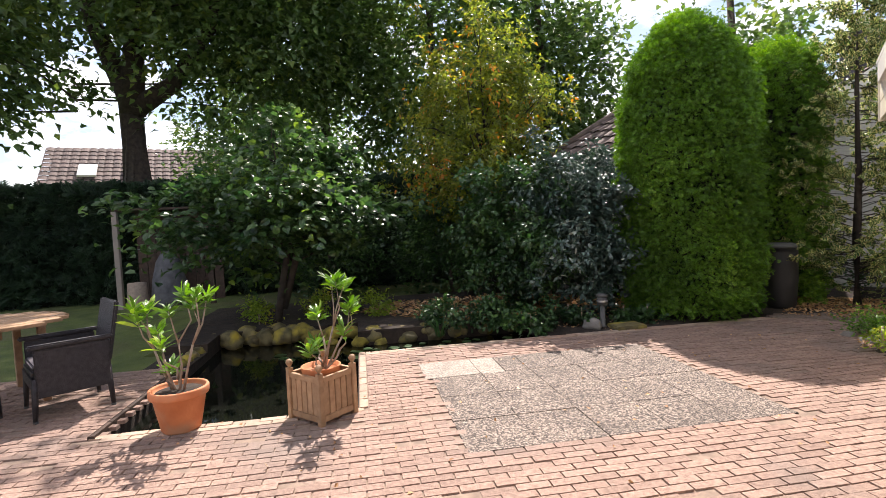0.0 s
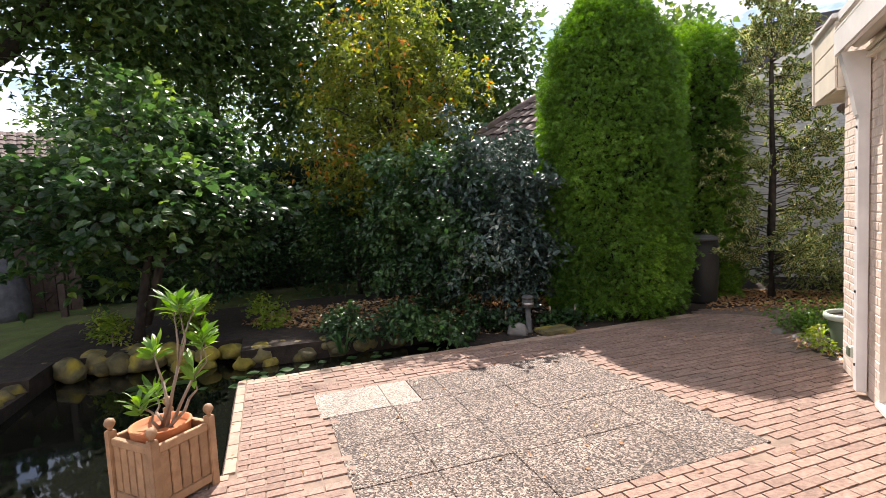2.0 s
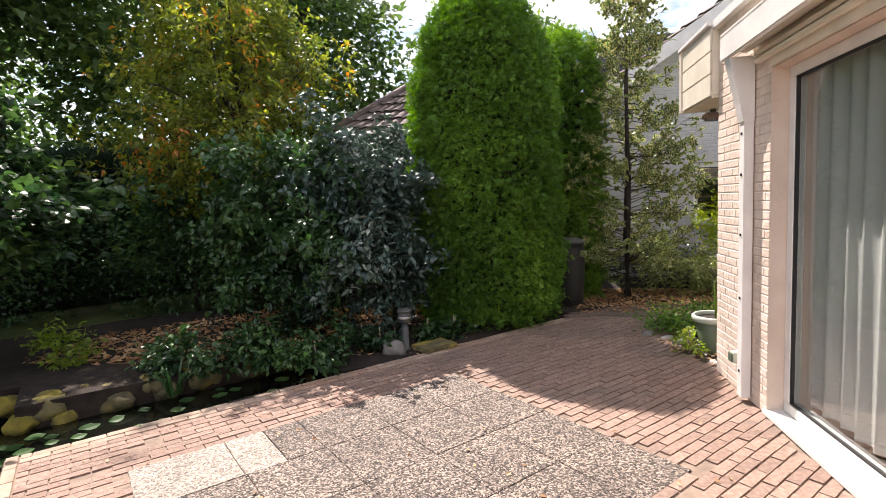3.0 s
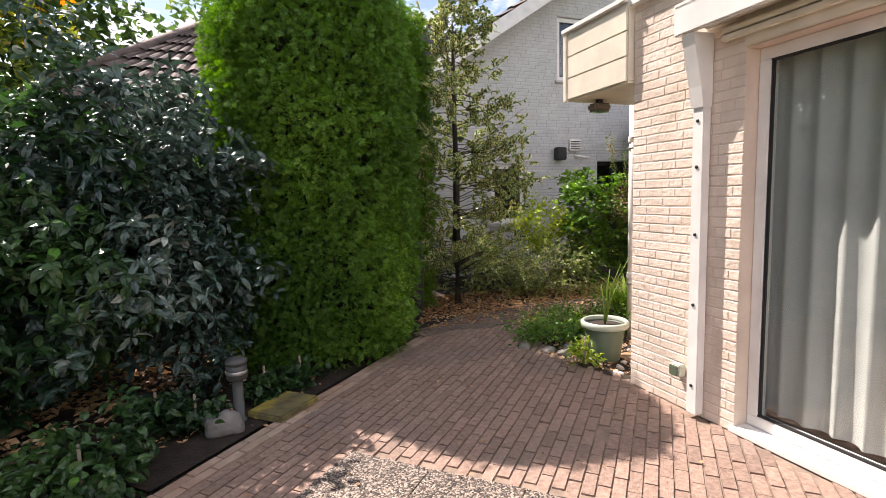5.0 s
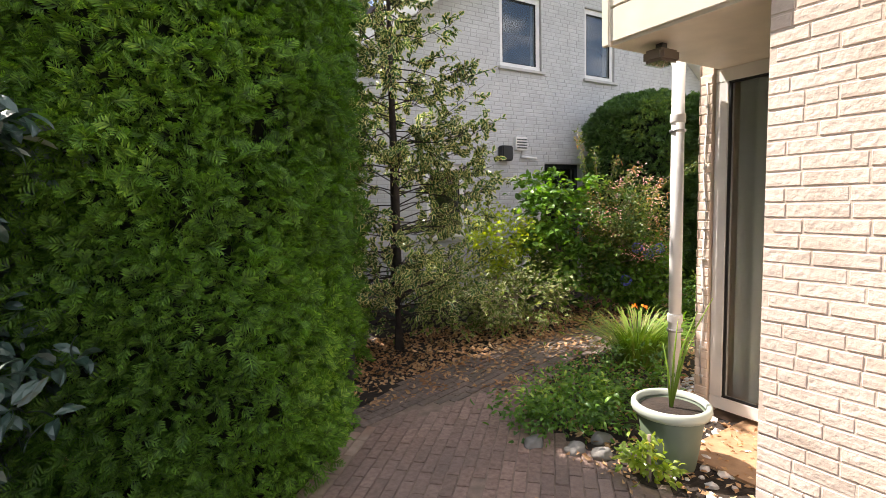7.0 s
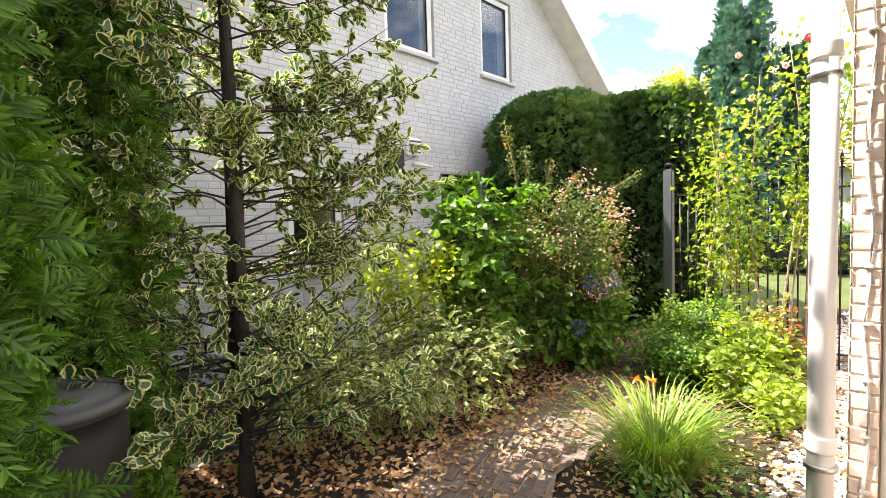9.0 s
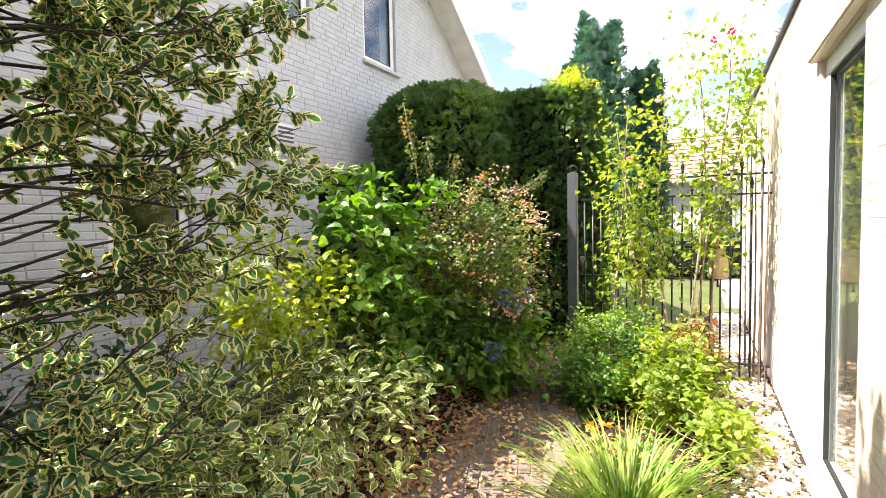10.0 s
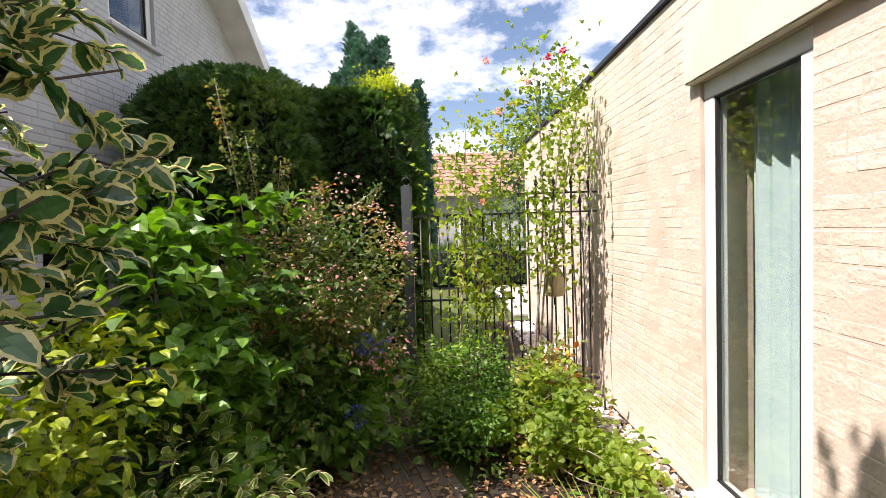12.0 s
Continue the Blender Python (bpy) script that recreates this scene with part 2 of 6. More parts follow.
HOLLY = leaf_material("holly_leaf", (0.03, 0.085, 0.03), (0.09, 0.19, 0.06), (0.18, 0.28, 0.08), 0.25, 0.3, 0.7, edge=(0.66, 0.62, 0.27), rim_at=0.62)
YELLOW = leaf_material("yellow_green", (0.18, 0.25, 0.025), (0.42, 0.48, 0.05), (0.60, 0.58, 0.10), 0.45, 0.45)
FRESH = leaf_material("fresh_green", (0.05, 0.12, 0.018), (0.17, 0.32, 0.045), (0.40, 0.52, 0.09), 0.38, 0.34)
ROSE = leaf_material("rose_leaf", (0.13, 0.21, 0.03), (0.30, 0.38, 0.06), (0.52, 0.46, 0.10), 0.45, 0.5)
VARI = leaf_material("cream_edged", (0.08, 0.14, 0.025), (0.20, 0.28, 0.05), (0.42, 0.46, 0.09), 0.4, 0.35, edge=(0.58, 0.52, 0.30))
ABELIA = leaf_material("abelia_leaf", (0.06, 0.12, 0.025), (0.21, 0.21, 0.05), (0.58, 0.22, 0.10), 0.4, 0.4)
PETAL_PINK = leaf_material("pink_petal", (0.72, 0.30, 0.27), (0.85, 0.56, 0.48), (0.8, 0.68, 0.62), 0.6, 0.4)
PETAL_RED = leaf_material("red_petal", (0.60, 0.03, 0.06), (0.75, 0.08, 0.10), None, 0.6, 0.3)
PETAL_BLUE = leaf_material("blue_petal", (0.10, 0.12, 0.42), (0.20, 0.22, 0.60), None, 0.6, 0.3)
PETAL_ORANGE = leaf_material("orange_petal", (0.75, 0.16, 0.01), (0.85, 0.28, 0.03), None, 0.6, 0.3)
GRASS = leaf_material("grass_blade", (0.10, 0.20, 0.022), (0.24, 0.35, 0.055), (0.34, 0.36, 0.10), 0.5, 0.4)
LAWN_BLADE = leaf_material("lawn_blade", (0.07, 0.11, 0.02), (0.16, 0.19, 0.05), (0.26, 0.24, 0.10), 0.6, 0.4)
YEW = leaf_material("conifer_blue", (0.035, 0.10, 0.06), (0.08, 0.18, 0.10), None, 0.6, 0.2)


# ---- builders ----
def thing(name, base, label, category, group=""):
    ob = new(name)
    ob.location = base
    ob.empty_display_size = 0.1
    bpy.context.view_layer.update()
    return tagged(ob, label, category, group)


def attach(ob, parent):
    if parent is not None:
        ob.parent = parent
        m = Matrix.Translation(-parent.location)
        if parent.parent is not None:
            m = Matrix.Identity(4)
        ob.matrix_parent_inverse = m if parent.type == "EMPTY" else Matrix.Identity(4)
    return ob


def part(name, bm, mat, parent=None, label="", kind=""):
    """Link a bmesh in world coordinates as one mesh object."""
    me = bpy.data.meshes.new(name)
    bm.normal_update()
    bm.to_mesh(me)
    bm.free()
    me.materials.append(mat)
    return attach(tagged(new(name, me), label, kind=kind), parent)


def array_mesh(name, verts, faces, mat, parent=None, label="", kind="", rim=None, smooth=False):
    """Link arrays of vertices and equal-sided faces as one mesh object."""
    me = bpy.data.meshes.new(name)
    k = faces.shape[1]
    me.vertices.add(len(verts))
    me.vertices.foreach_set("co", np.ascontiguousarray(verts, dtype=np.float32).ravel())
    me.loops.add(faces.size)
    me.loops.foreach_set("vertex_index", np.ascontiguousarray(faces, dtype=np.int32).ravel())
    me.polygons.add(len(faces))
    me.polygons.foreach_set("loop_start", np.arange(0, faces.size, k, dtype=np.int32))
    if rim is not None:
        at = me.attributes.new("rim", "FLOAT", "POINT")
        at.data.foreach_set("value", np.ascontiguousarray(rim, dtype=np.float32))
    me.update(calc_edges=True)
    if not smooth:
        me.shade_flat()
    me.materials.append(mat)
    return attach(tagged(new(name, me), label, kind=kind), parent)


def box(x0, x1, y0, y1, z0, z1, bevel=0.0, m=None, bm=None):
    bm = bm or bmesh.new()
    made = bmesh.ops.create_cube(bm, size=1)["verts"]
    for v in made:
        v.co = Vector(((x0 + x1) / 2 + v.co.x * (x1 - x0), (y0 + y1) / 2 + v.co.y * (y1 - y0), (z0 + z1) / 2 + v.co.z * (z1 - z0)))
        if m:
            v.co = m @ v.co
    if bevel:
        es = {e for v in made for e in v.link_edges}
        bmesh.ops.bevel(bm, geom=list(es), offset=bevel, segments=2, affect="EDGES")
    return bm


def prism(points, z0, z1):
    """An upright prism over a polygon given by its corners."""
    bm = bmesh.new()
    lo = [bm.verts.new((x, y, z0)) for x, y in points]
    hi = [bm.verts.new((x, y, z1)) for x, y in points]
    bm.faces.new(lo[::-1])
    bm.faces.new(hi)
    for i in range(len(points)):
        j = (i + 1) % len(points)
        bm.faces.new((lo[i], lo[j], hi[j], hi[i]))
    bmesh.ops.recalc_face_normals(bm, faces=bm.faces)
    return bm


def lathe(profile, at, segs=32, bm=None, capped=True):
    """Turn a profile of (radius, height) about a vertical axis."""
    bm = bm or bmesh.new()
    rings = []
    for r, z in profile:
        rings.append([bm.verts.new((at[0] + r * math.cos(2 * math.pi * k / segs), at[1] + r * math.sin(2 * math.pi * k / segs), at[2] + z)) for k in range(segs)])
    for a, b in zip(rings, rings[1:]):
        for k in range(segs):
            f = bm.faces.new((a[k], a[(k + 1) % segs], b[(k + 1) % segs], b[k]))
            f.smooth = True
    if capped:
        bm.faces.new(rings[0][::-1])
        bm.faces.new(rings[-1])
    return bm


def tube(points, radii, segs=7, bm=None):
    """A tapered tube along points."""
    bm = bm or bmesh.new()
    rings = []
    pts = [Vector(p) for p in points]
    for i, p in enumerate(pts):
        d = (pts[min(i + 1, len(pts) - 1)] - pts[max(i - 1, 0)]).normalized()
        q = d.to_track_quat("Z", "Y")
        rings.append([bm.verts.new(p + q @ Vector((radii[i] * math.cos(2 * math.pi * k / segs), radii[i] * math.sin(2 * math.pi * k / segs), 0))) for k in range(segs)])
    for a, b in zip(rings, rings[1:]):
        for k in range(segs):
            f = bm.faces.new((a[k], a[(k + 1) % segs], b[(k + 1) % segs], b[k]))
            f.smooth = True
    bm.faces.new(rings[0][::-1])
    bm.faces.new(rings[-1])
    return bm


def unit(a):
    return a / np.maximum(np.linalg.norm(a, axis=1, keepdims=True), 1e-6)


def leaves(rng, pos, way, length, width, fold=0.25, spread=0.0, bend=0.25, full=False):
    """Arrays of folded leaf blades at pos, growing along way; full ones have an oval outline."""
    n = len(pos)
    way = unit(way + rng.normal(0, spread, (n, 3)))
    side = unit(np.cross(way, unit(rng.normal(0, 0.55, (n, 3)) + (0, 0, 1))))
    up = np.cross(side, way)
    L = (length * rng.uniform(0.65, 1.25, n))[:, None]
    W = (width * rng.uniform(0.7, 1.2, n))[:, None]
    mid = pos + way * L * 0.5 + up * L * 0.06
    tip = pos + way * L - up * L * bend
    k = np.arange(n)[:, None]
    if full:
        pts = [pos]
        for sg, st in ((1, ((0.25, 0.4), (0.62, 0.46), (0.85, 0.26))), (-1, ((0.85, 0.26), (0.62, 0.46), (0.25, 0.4)))):
            if sg < 0:
                pts.append(tip)
            for q, w in st:
                pts.append(pos + way * L * q + side * W * w * sg + up * (W * fold * w * 2 - L * bend * q * q * 0.8))
        v = np.stack(pts + [mid], 1).reshape(-1, 3)
        f = np.concatenate([k * 9 + (8, (i + 1) % 8, i) for i in range(8)], 1).reshape(-1, 3)
        return v, f, np.tile(np.array([0.5, 1, 1, 1, 1, 1, 1, 1, 0.0]), n)
    l1, r1 = pos + way * L * 0.42 + side * W * 0.5 + up * W * fold, pos + way * L * 0.42 - side * W * 0.5 + up * W * fold
    v = np.stack([pos, l1, tip, r1, mid], 1).reshape(-1, 3)
    b = k * 5
    f = np.concatenate([b + (0, 4, 1), b + (4, 2, 1), b + (0, 3, 4), b + (4, 3, 2)], 1).reshape(-1, 3)
    return v, f, np.tile(np.array([0.5, 1, 1, 1, 0.0]), n)


def clumps(rng, centre, radii, n, per, size, inner=0.45, low=-1.0, lump=0.25):
    """Places of leaves gathered in clumps in the outer part of a rounded crown, and the ways they grow."""
    d = unit(rng.normal(0, 1, (n, 3)))
    d[:, 2] = np.maximum(d[:, 2], low)
    r = inner + (1 - inner) * rng.random(n) ** 0.6
    ph = rng.uniform(0, 6.28, 6)
    wob = 1 + lump * (np.sin(3 * d[:, 0] + ph[0]) * np.sin(4 * d[:, 1] + ph[1]) + 0.6 * np.sin(7 * d[:, 2] + ph[2] + 5 * d[:, 0]))
    c = np.asarray(centre) + d * (r * wob)[:, None] * np.asarray(radii)
    p = np.repeat(c, per, 0) + rng.normal(0, size * 0.5, (n * per, 3))
    w = np.repeat(d, per, 0) + rng.normal(0, 0.75, (n * per, 3))
    w = unit(w * np.array((1, 1, 0.5)))
    return p, w, c


def branches(rng, base, tips, r0, parent, mat, name="branch", bend=0.25, start=0.3, segs=6):
    """Limbs from points up the stem to some of the clumps, joined into one part."""
    bm = bmesh.new()
    base = Vector(base)
    for t in tips:
        t = Vector(t)
        s = base.lerp(Vector((base.x, base.y, t.z)), rng.uniform(start, 0.9))
        mid = s.lerp(t, 0.5) + Vector(rng.normal(0, bend, 3)) * (t - s).length * 0.35
        tube([s, s.lerp(mid, 0.6), mid.lerp(t, 0.3), t], [r0, r0 * 0.75, r0 * 0.5, r0 * 0.15], segs, bm)
    return part(name, bm, mat, parent)

# ---- ground ----
CA, SA = math.cos(radians(46)), math.sin(radians(46))


def uv(u, v):
    """The patio's own axes, turned 46 degrees against the house."""
    return u * CA - v * SA, u * SA + v * CA


def to_uv(x, y):
    return x * CA + y * SA, -x * SA + y * CA


def in_pond(u, v):
    return (-1.72 < u < 0.14 and 3.70 < v < 6.9) or (0.13 < u < 2.5 and 5.52 < v < 6.3)


def on_patio(x, y):
    u, v = to_uv(x, y)
    if x > 1.02 and y < 5.9:
        return False
    if u > 0.16:
        return v < 5.46 and x < 1.1 and u < 6.6
    return v < 3.66 or (u < -1.78 and v < 5.5)


def ground_sheet():
    us = sorted(set([-400, -120, -50, -25, -15, -10, -7, -5] + [round(-4 + 0.25 * k, 3) for k in range(60)] + [-1.73, -1.71, 0.13, 0.15, 2.49, 2.51] + [12, 15, 20, 30, 60, 130, 400]))
    vs = sorted(set([-400, -120, -50, -25, -12, -6, -3] + [round(-1 + 0.25 * k, 3) for k in range(52)] + [3.69, 3.71, 5.51, 5.53, 6.29, 6.31, 6.89, 6.91] + [13, 16, 20, 30, 60, 130, 400]))
    bm = bmesh.new()
    grid = []
    for u in us:
        row = []
        for v in vs:
            x, y = uv(u, v)
            z = -0.55 if in_pond(u, v) else -0.035
            if z > -0.1 and abs(u) < 12 and abs(v) < 14 and not on_patio(x, y):
                z += 0.025 * noise.noise((x * 1.3, y * 1.3, 0)) + 0.01
            if z > -0.1 and -2.5 < u < 2.4 and 6.3 < v < 8.9:
                z += 0.10
            row.append(bm.verts.new((x, y, z)))
        grid.append(row)
    for i in range(len(us) - 1):
        for j in range(len(vs) - 1):
            bm.faces.new((grid[i][j], grid[i + 1][j], grid[i + 1][j + 1], grid[i][j + 1]))
    bmesh.ops.recalc_face_normals(bm, faces=bm.faces)
    return bm


ground = tagged(part("ground", ground_sheet(), LAWN), "mown lawn and bare earth round the house", "ground", kind="structure")
ground.data.materials.append(SOIL)
for f in ground.data.polygons:
    gu, gv = to_uv(f.center.x, f.center.y)
    if (-2.3 < gu < 7.5 and 3.5 < gv < 10) or (-2.3 < gu < -1.6 and 3.5 < gv < 7.2):
        f.material_index = 1


def flat(points, z, name, mat, label, parent=None):
    bm = bmesh.new()
    bm.faces.new([bm.verts.new((x, y, z)) for x, y in points])
    bmesh.ops.recalc_face_normals(bm, faces=bm.faces)
    ob = part(name, bm, mat, parent)
    if ob.data.polygons[0].normal.z < 0:
        ob.data.flip_normals()
    return tagged(ob, label, kind="structure")


PATIO = [uv(-8, -8), uv(8, -8), uv(6.6, 5.46), uv(0.16, 5.46), uv(0.16, 3.66), uv(-1.76, 3.66), uv(-1.76, 5.5), uv(-8, 5.5)]
patio = flat(PATIO, -0.006, "patio", SAND, "sand-bedded patio of pinkish concrete pavers")
PATHWAY = [(-0.2, 6.6), (0.75, 6.6), (1.0, 7.45), (2.2, 8.0), (3.6, 8.0), (5.2, 8.35), (6.6, 8.5), (6.6, 9.3), (5.2, 9.05), (3.6, 8.8), (2.0, 8.75), (0.7, 8.5), (0.0, 8.0)]
path = flat(PATHWAY, -0.003, "path", SAND, "narrow paved garden path under fallen leaves")
bed_soil = flat([(0.4, 8.25), (2.0, 8.72), (3.6, 8.78), (5.0, 9.0), (6.5, 9.4), (6.5, 11.2), (-2.6, 11.2), (-2.6, 6.2), (-1.5, 6.6), (-0.1, 8.0)], 0.001, "planting_bed", SOIL, "dark earth bed along the neighbouring house")
bed_house = flat([(0.9, 6.4), (1.05, 5.9), (2.0, 5.9), (2.0, 6.7), (9, 6.7), (9, 7.3), (5.4, 7.9), (3.6, 7.98), (2.2, 7.98), (1.0, 7.43)], 0.002, "planting_bed_house", SOIL, "earth bed with gravel along the house wall")
bank_low = flat([uv(2.52, 5.5), uv(4.6, 5.5), uv(4.6, 9.5), uv(2.52, 9.5)], -0.001, "shrub_bed", SOIL, "dark earth under the shrubs beside the patio")
bank = flat([uv(0.5, 6.36), uv(2.3, 6.36), uv(2.3, 9.4), uv(-2.4, 9.4), uv(-2.4, 7.1), uv(0.5, 7.1)], 0.07, "pond_bank", SOIL, "leaf-strewn earth bank behind the pond")


def water_material():
    m = bpy.data.materials.new("pond_water")
    m.use_nodes = True
    n, l = m.node_tree.nodes, m.node_tree.links
    p = n["Principled BSDF"]
    p.inputs["Base Color"].default_value = (0.006, 0.007, 0.005, 1)
    p.inputs["Roughness"].default_value, p.inputs["IOR"].default_value = 0.04, 1.33
    nz, bp = n.new("ShaderNodeTexNoise"), n.new("ShaderNodeBump")
    nz.inputs["Scale"].default_value, nz.inputs["Detail"].default_value = 5, 3
    bp.inputs["Strength"].default_value, bp.inputs["Distance"].default_value = 0.12, 0.02
    l.new(nz.outputs["Fac"], bp.inputs["Height"])
    l.new(bp.outputs[0], p.inputs["Normal"])
    return m


pond = flat([uv(-1.71, 3.72), uv(0.12, 3.72), uv(0.12, 5.54), uv(2.48, 5.54), uv(2.48, 6.28), uv(0.12, 6.28), uv(0.12, 6.88), uv(-1.71, 6.88)], -0.12, "water", water_material(), "still dark pond water with faint ripples")


# ---- walls ----
def wall_mesh(a0, a1, z0, top, holes, place, breaks=()):
    """A wall with real openings: place(a, d, z) turns along, depth and height into a point; top(a) is its height."""
    bm = bmesh.new()
    cuts = sorted({a0, a1, *breaks, *[h[0] for h in holes], *[h[1] for h in holes]})
    for xa, xb in zip(cuts, cuts[1:]):
        inside = sorted([h for h in holes if h[0] <= xa + 1e-6 and h[1] >= xb - 1e-6], key=lambda h: h[2])
        lo = z0
        spans = []
        for h in inside:
            if h[2] > lo:
                spans.append((lo, lo, h[2], h[2]))
            lo = h[3]
        spans.append((lo, lo, top(xa), top(xb)))
        for la, lb, ha, hb in spans:
            vs = [bm.verts.new(place(a, d, z)) for d in (0, 0.28) for a, z in ((xa, la), (xb, lb), (xb, hb), (xa, ha))]
            for q in ((0, 1, 2, 3), (7, 6, 5, 4), (0, 4, 5, 1), (1, 5, 6, 2), (2, 6, 7, 3), (3, 7, 4, 0)):
                bm.faces.new([vs[k] for k in q])
    bmesh.ops.recalc_face_normals(bm, faces=bm.faces)
    return bm


def brick_rects(rng, a0, a1, z0, top, holes, course=0.0625, length=0.22, joint=0.0055):
    """Stretchers and headers laid in a wild bond: (a0, a1, z0, z1) of each."""
    out = []
    k = 0
    z = z0
    while z < max(top(a0), top(a1), top((a0 + a1) / 2)) - 0.02:
        edges = sorted([(h[0], h[1]) for h in holes if h[2] < z + course - 0.012 and h[3] > z + 0.012])
        spans, s = [], a0
        for e0, e1 in edges:
            if e0 > s:
                spans.append((s, e0))
            s = max(s, e1)
        if s < a1:
            spans.append((s, a1))
        for s0, s1 in spans:
            a = s0 - (0.0, 0.11, 0.055, 0.165)[k % 4] * (0.9 + 0.2 * rng.random())
            while a < s1:
                w = length if rng.random() < 0.78 else length / 2
                b0, b1 = max(a, s0), min(a + w - joint, s1)
                if b1 - b0 > 0.03 and min(top(b0), top(b1)) > z + course - 0.005:
                    out.append((b0, b1, z, z + course - joint))
                a += w
        z += course
        k += 1
    return out


def brick_arrays(rng, rects, place, proud=0.004):
    """One joined mesh of bricks with chamfered faces."""
    V, F = [], []
    for i, (a0, a1, z0, z1) in enumerate(rects):
        d = -proud - 0.002 * rng.random()
        c = 0.005
        j = rng.uniform(-0.002, 0.002, 8)
        V += [place(a0, 0.0, z0), place(a1, 0.0, z0), place(a1, 0.0, z1), place(a0, 0.0, z1),
              place(a0 + c + j[0], d, z0 + c + j[1]), place(a1 - c + j[2], d, z0 + c + j[3]), place(a1 - c + j[4], d, z1 - c + j[5]), place(a0 + c + j[6], d, z1 - c + j[7])]
        b = 8 * i
        F += [(b + 4, b + 5, b + 6, b + 7), (b, b + 1, b + 5, b + 4), (b + 1, b + 2, b + 6, b + 5), (b + 2, b + 3, b + 7, b + 6), (b + 3, b, b + 4, b + 7)]
    return np.array([tuple(v) for v in V]), np.array(F)


def outward(ob, normal):
    """Turn a wall's brick faces to the outside."""
    if sum((f.normal.dot(normal) for f in list(ob.data.polygons)[:5])) < 0:
        ob.data.flip_normals()
    return ob


brng = np.random.default_rng(11)
HOUSE_TOP = 2.84
west_at = lambda a, d, z: (1.05 + d, a, z)
north_at = lambda a, d, z: (a, 6.71 - d, z)
return_at = lambda a, d, z: (1.95 + d, a, z)
recess_at = lambda a, d, z: (a, 5.835 - d, z)
gable_at = lambda a, d, z: (a, 11.23 + d, z)
DOOR_W = (1.9, 4.93, 0.0, 2.27)
WIN_N = (2.81, 3.62, 0.06, 2.27)
NHOLES = [(3.92, 4.80, 3.62, 4.80), (5.83, 6.62, 3.62, 4.86), (2.5, 3.2, 0.95, 2.05), (4.85, 5.75, 0.02, 2.1)]
gable_top = lambda a: 6.45 - 0.65 * abs(a - 5.7)
flat_top = lambda a: HOUSE_TOP

wall_west = tagged(part("wall_west", wall_mesh(-6, 5.83, 0, flat_top, [DOOR_W], west_at), MORTAR), "cream painted brick garden wall of the house", "wall", kind="structure")
wall_north = tagged(part("wall_north", wall_mesh(2.26, 9.2, 0, flat_top, [WIN_N], north_at), MORTAR), "cream painted brick side wall of the house", "wall", kind="structure")
wall_pier = tagged(part("wall_pier", box(2.008, 2.262, 6.625, 6.704, 0, HOUSE_TOP), MORTAR), "narrow cream brick pier at the corner of the house", "wall", kind="structure")
wall_recess = tagged(part("wall_recess", wall_mesh(1.06, 2.3, 0, lambda a: 2.27, [], recess_at), MORTAR), "cream brick wall inside the corner recess", "wall", kind="structure")
wall_gable = tagged(part("wall_gable", wall_mesh(0.6, 10.8, -0.1, gable_top, NHOLES, gable_at, (5.7,)), MORTAR_N), "white painted brick gable of the neighbouring house", "wall", kind="structure")
nrects = brick_rects(brng, 0.6, 10.8, 0.0, gable_top, NHOLES)
v, f = brick_arrays(brng, nrects, gable_at)
outward(array_mesh("brick_courses", v, f, BRICK_N, wall_gable, "white painted brick courses", "stuff"), Vector((0, -1, 0)))

roof = tagged(part("roof", box(1.06, 9.2, -6, 6.69, HOUSE_TOP, HOUSE_TOP + 0.03), DARK), "flat bitumen roof of the house", "roof", kind="structure")
part("roof_edge_trim", box(1.0, 1.06, -6, 6.62, 2.80, 2.875, 0.006), WHITE, roof, "white roof edge trim")
part("coping", box(1.99, 9.21, 6.66, 6.735, 2.845, 2.89, 0.006), DARK, roof, "dark metal coping")
inside = tagged(part("room_wall", box(4.6, 4.7, -6, 6.4, 0, 2.7), CURTAIN), "plain inner wall of the living room", "wall", kind="structure")
tagged(part("floor", box(1.35, 9.1, -6, 6.4, -0.01, 0.02), TEAK), "wooden floor inside the house", "floor", kind="structure")
tagged(part("ceiling", box(1.35, 9.1, -6, 6.4, 2.5, 2.55), CURTAIN), "plain ceiling inside the house", "ceiling", kind="structure")
tagged(part("wall_south", box(1.06, 9.2, -6.3, -6.0, 0, 2.84), MORTAR), "plain south wall of the house", "wall", kind="structure")
tagged(part("wall_east", box(9.0, 9.2, -6, 6.42, 0, 2.84), MORTAR), "plain far wall of the house", "wall", kind="structure")


# boarded box over the corner recess
corner_box = thing("roof_box", (1.6, 6.2, 2.275), "cream boarded roof box over the corner recess", "roof box")
for k in range(3):
    z = 2.285 + 0.178 * k
    part("board", box(0.985, 1.0, 5.845, 6.60, z, z + 0.171, 0.004), CREAM, corner_box)
    part("board", box(0.985, 2.0, 6.60, 6.615, z, z + 0.171, 0.004), CREAM, corner_box)
part("corner_trim", box(0.972, 1.0, 6.585, 6.63, 2.27, 2.86, 0.004), CREAM, corner_box)
part("soffit", box(1.0, 2.05, 5.845, 6.60, 2.27, 2.29), CREAM, corner_box)
part("core", box(1.002, 2.0, 5.84, 6.598, 2.292, 2.835), CREAM, corner_box)
part("top_trim", box(0.96, 2.0, 5.84, 6.64, 2.836, 2.875, 0.006), WHITE, corner_box)


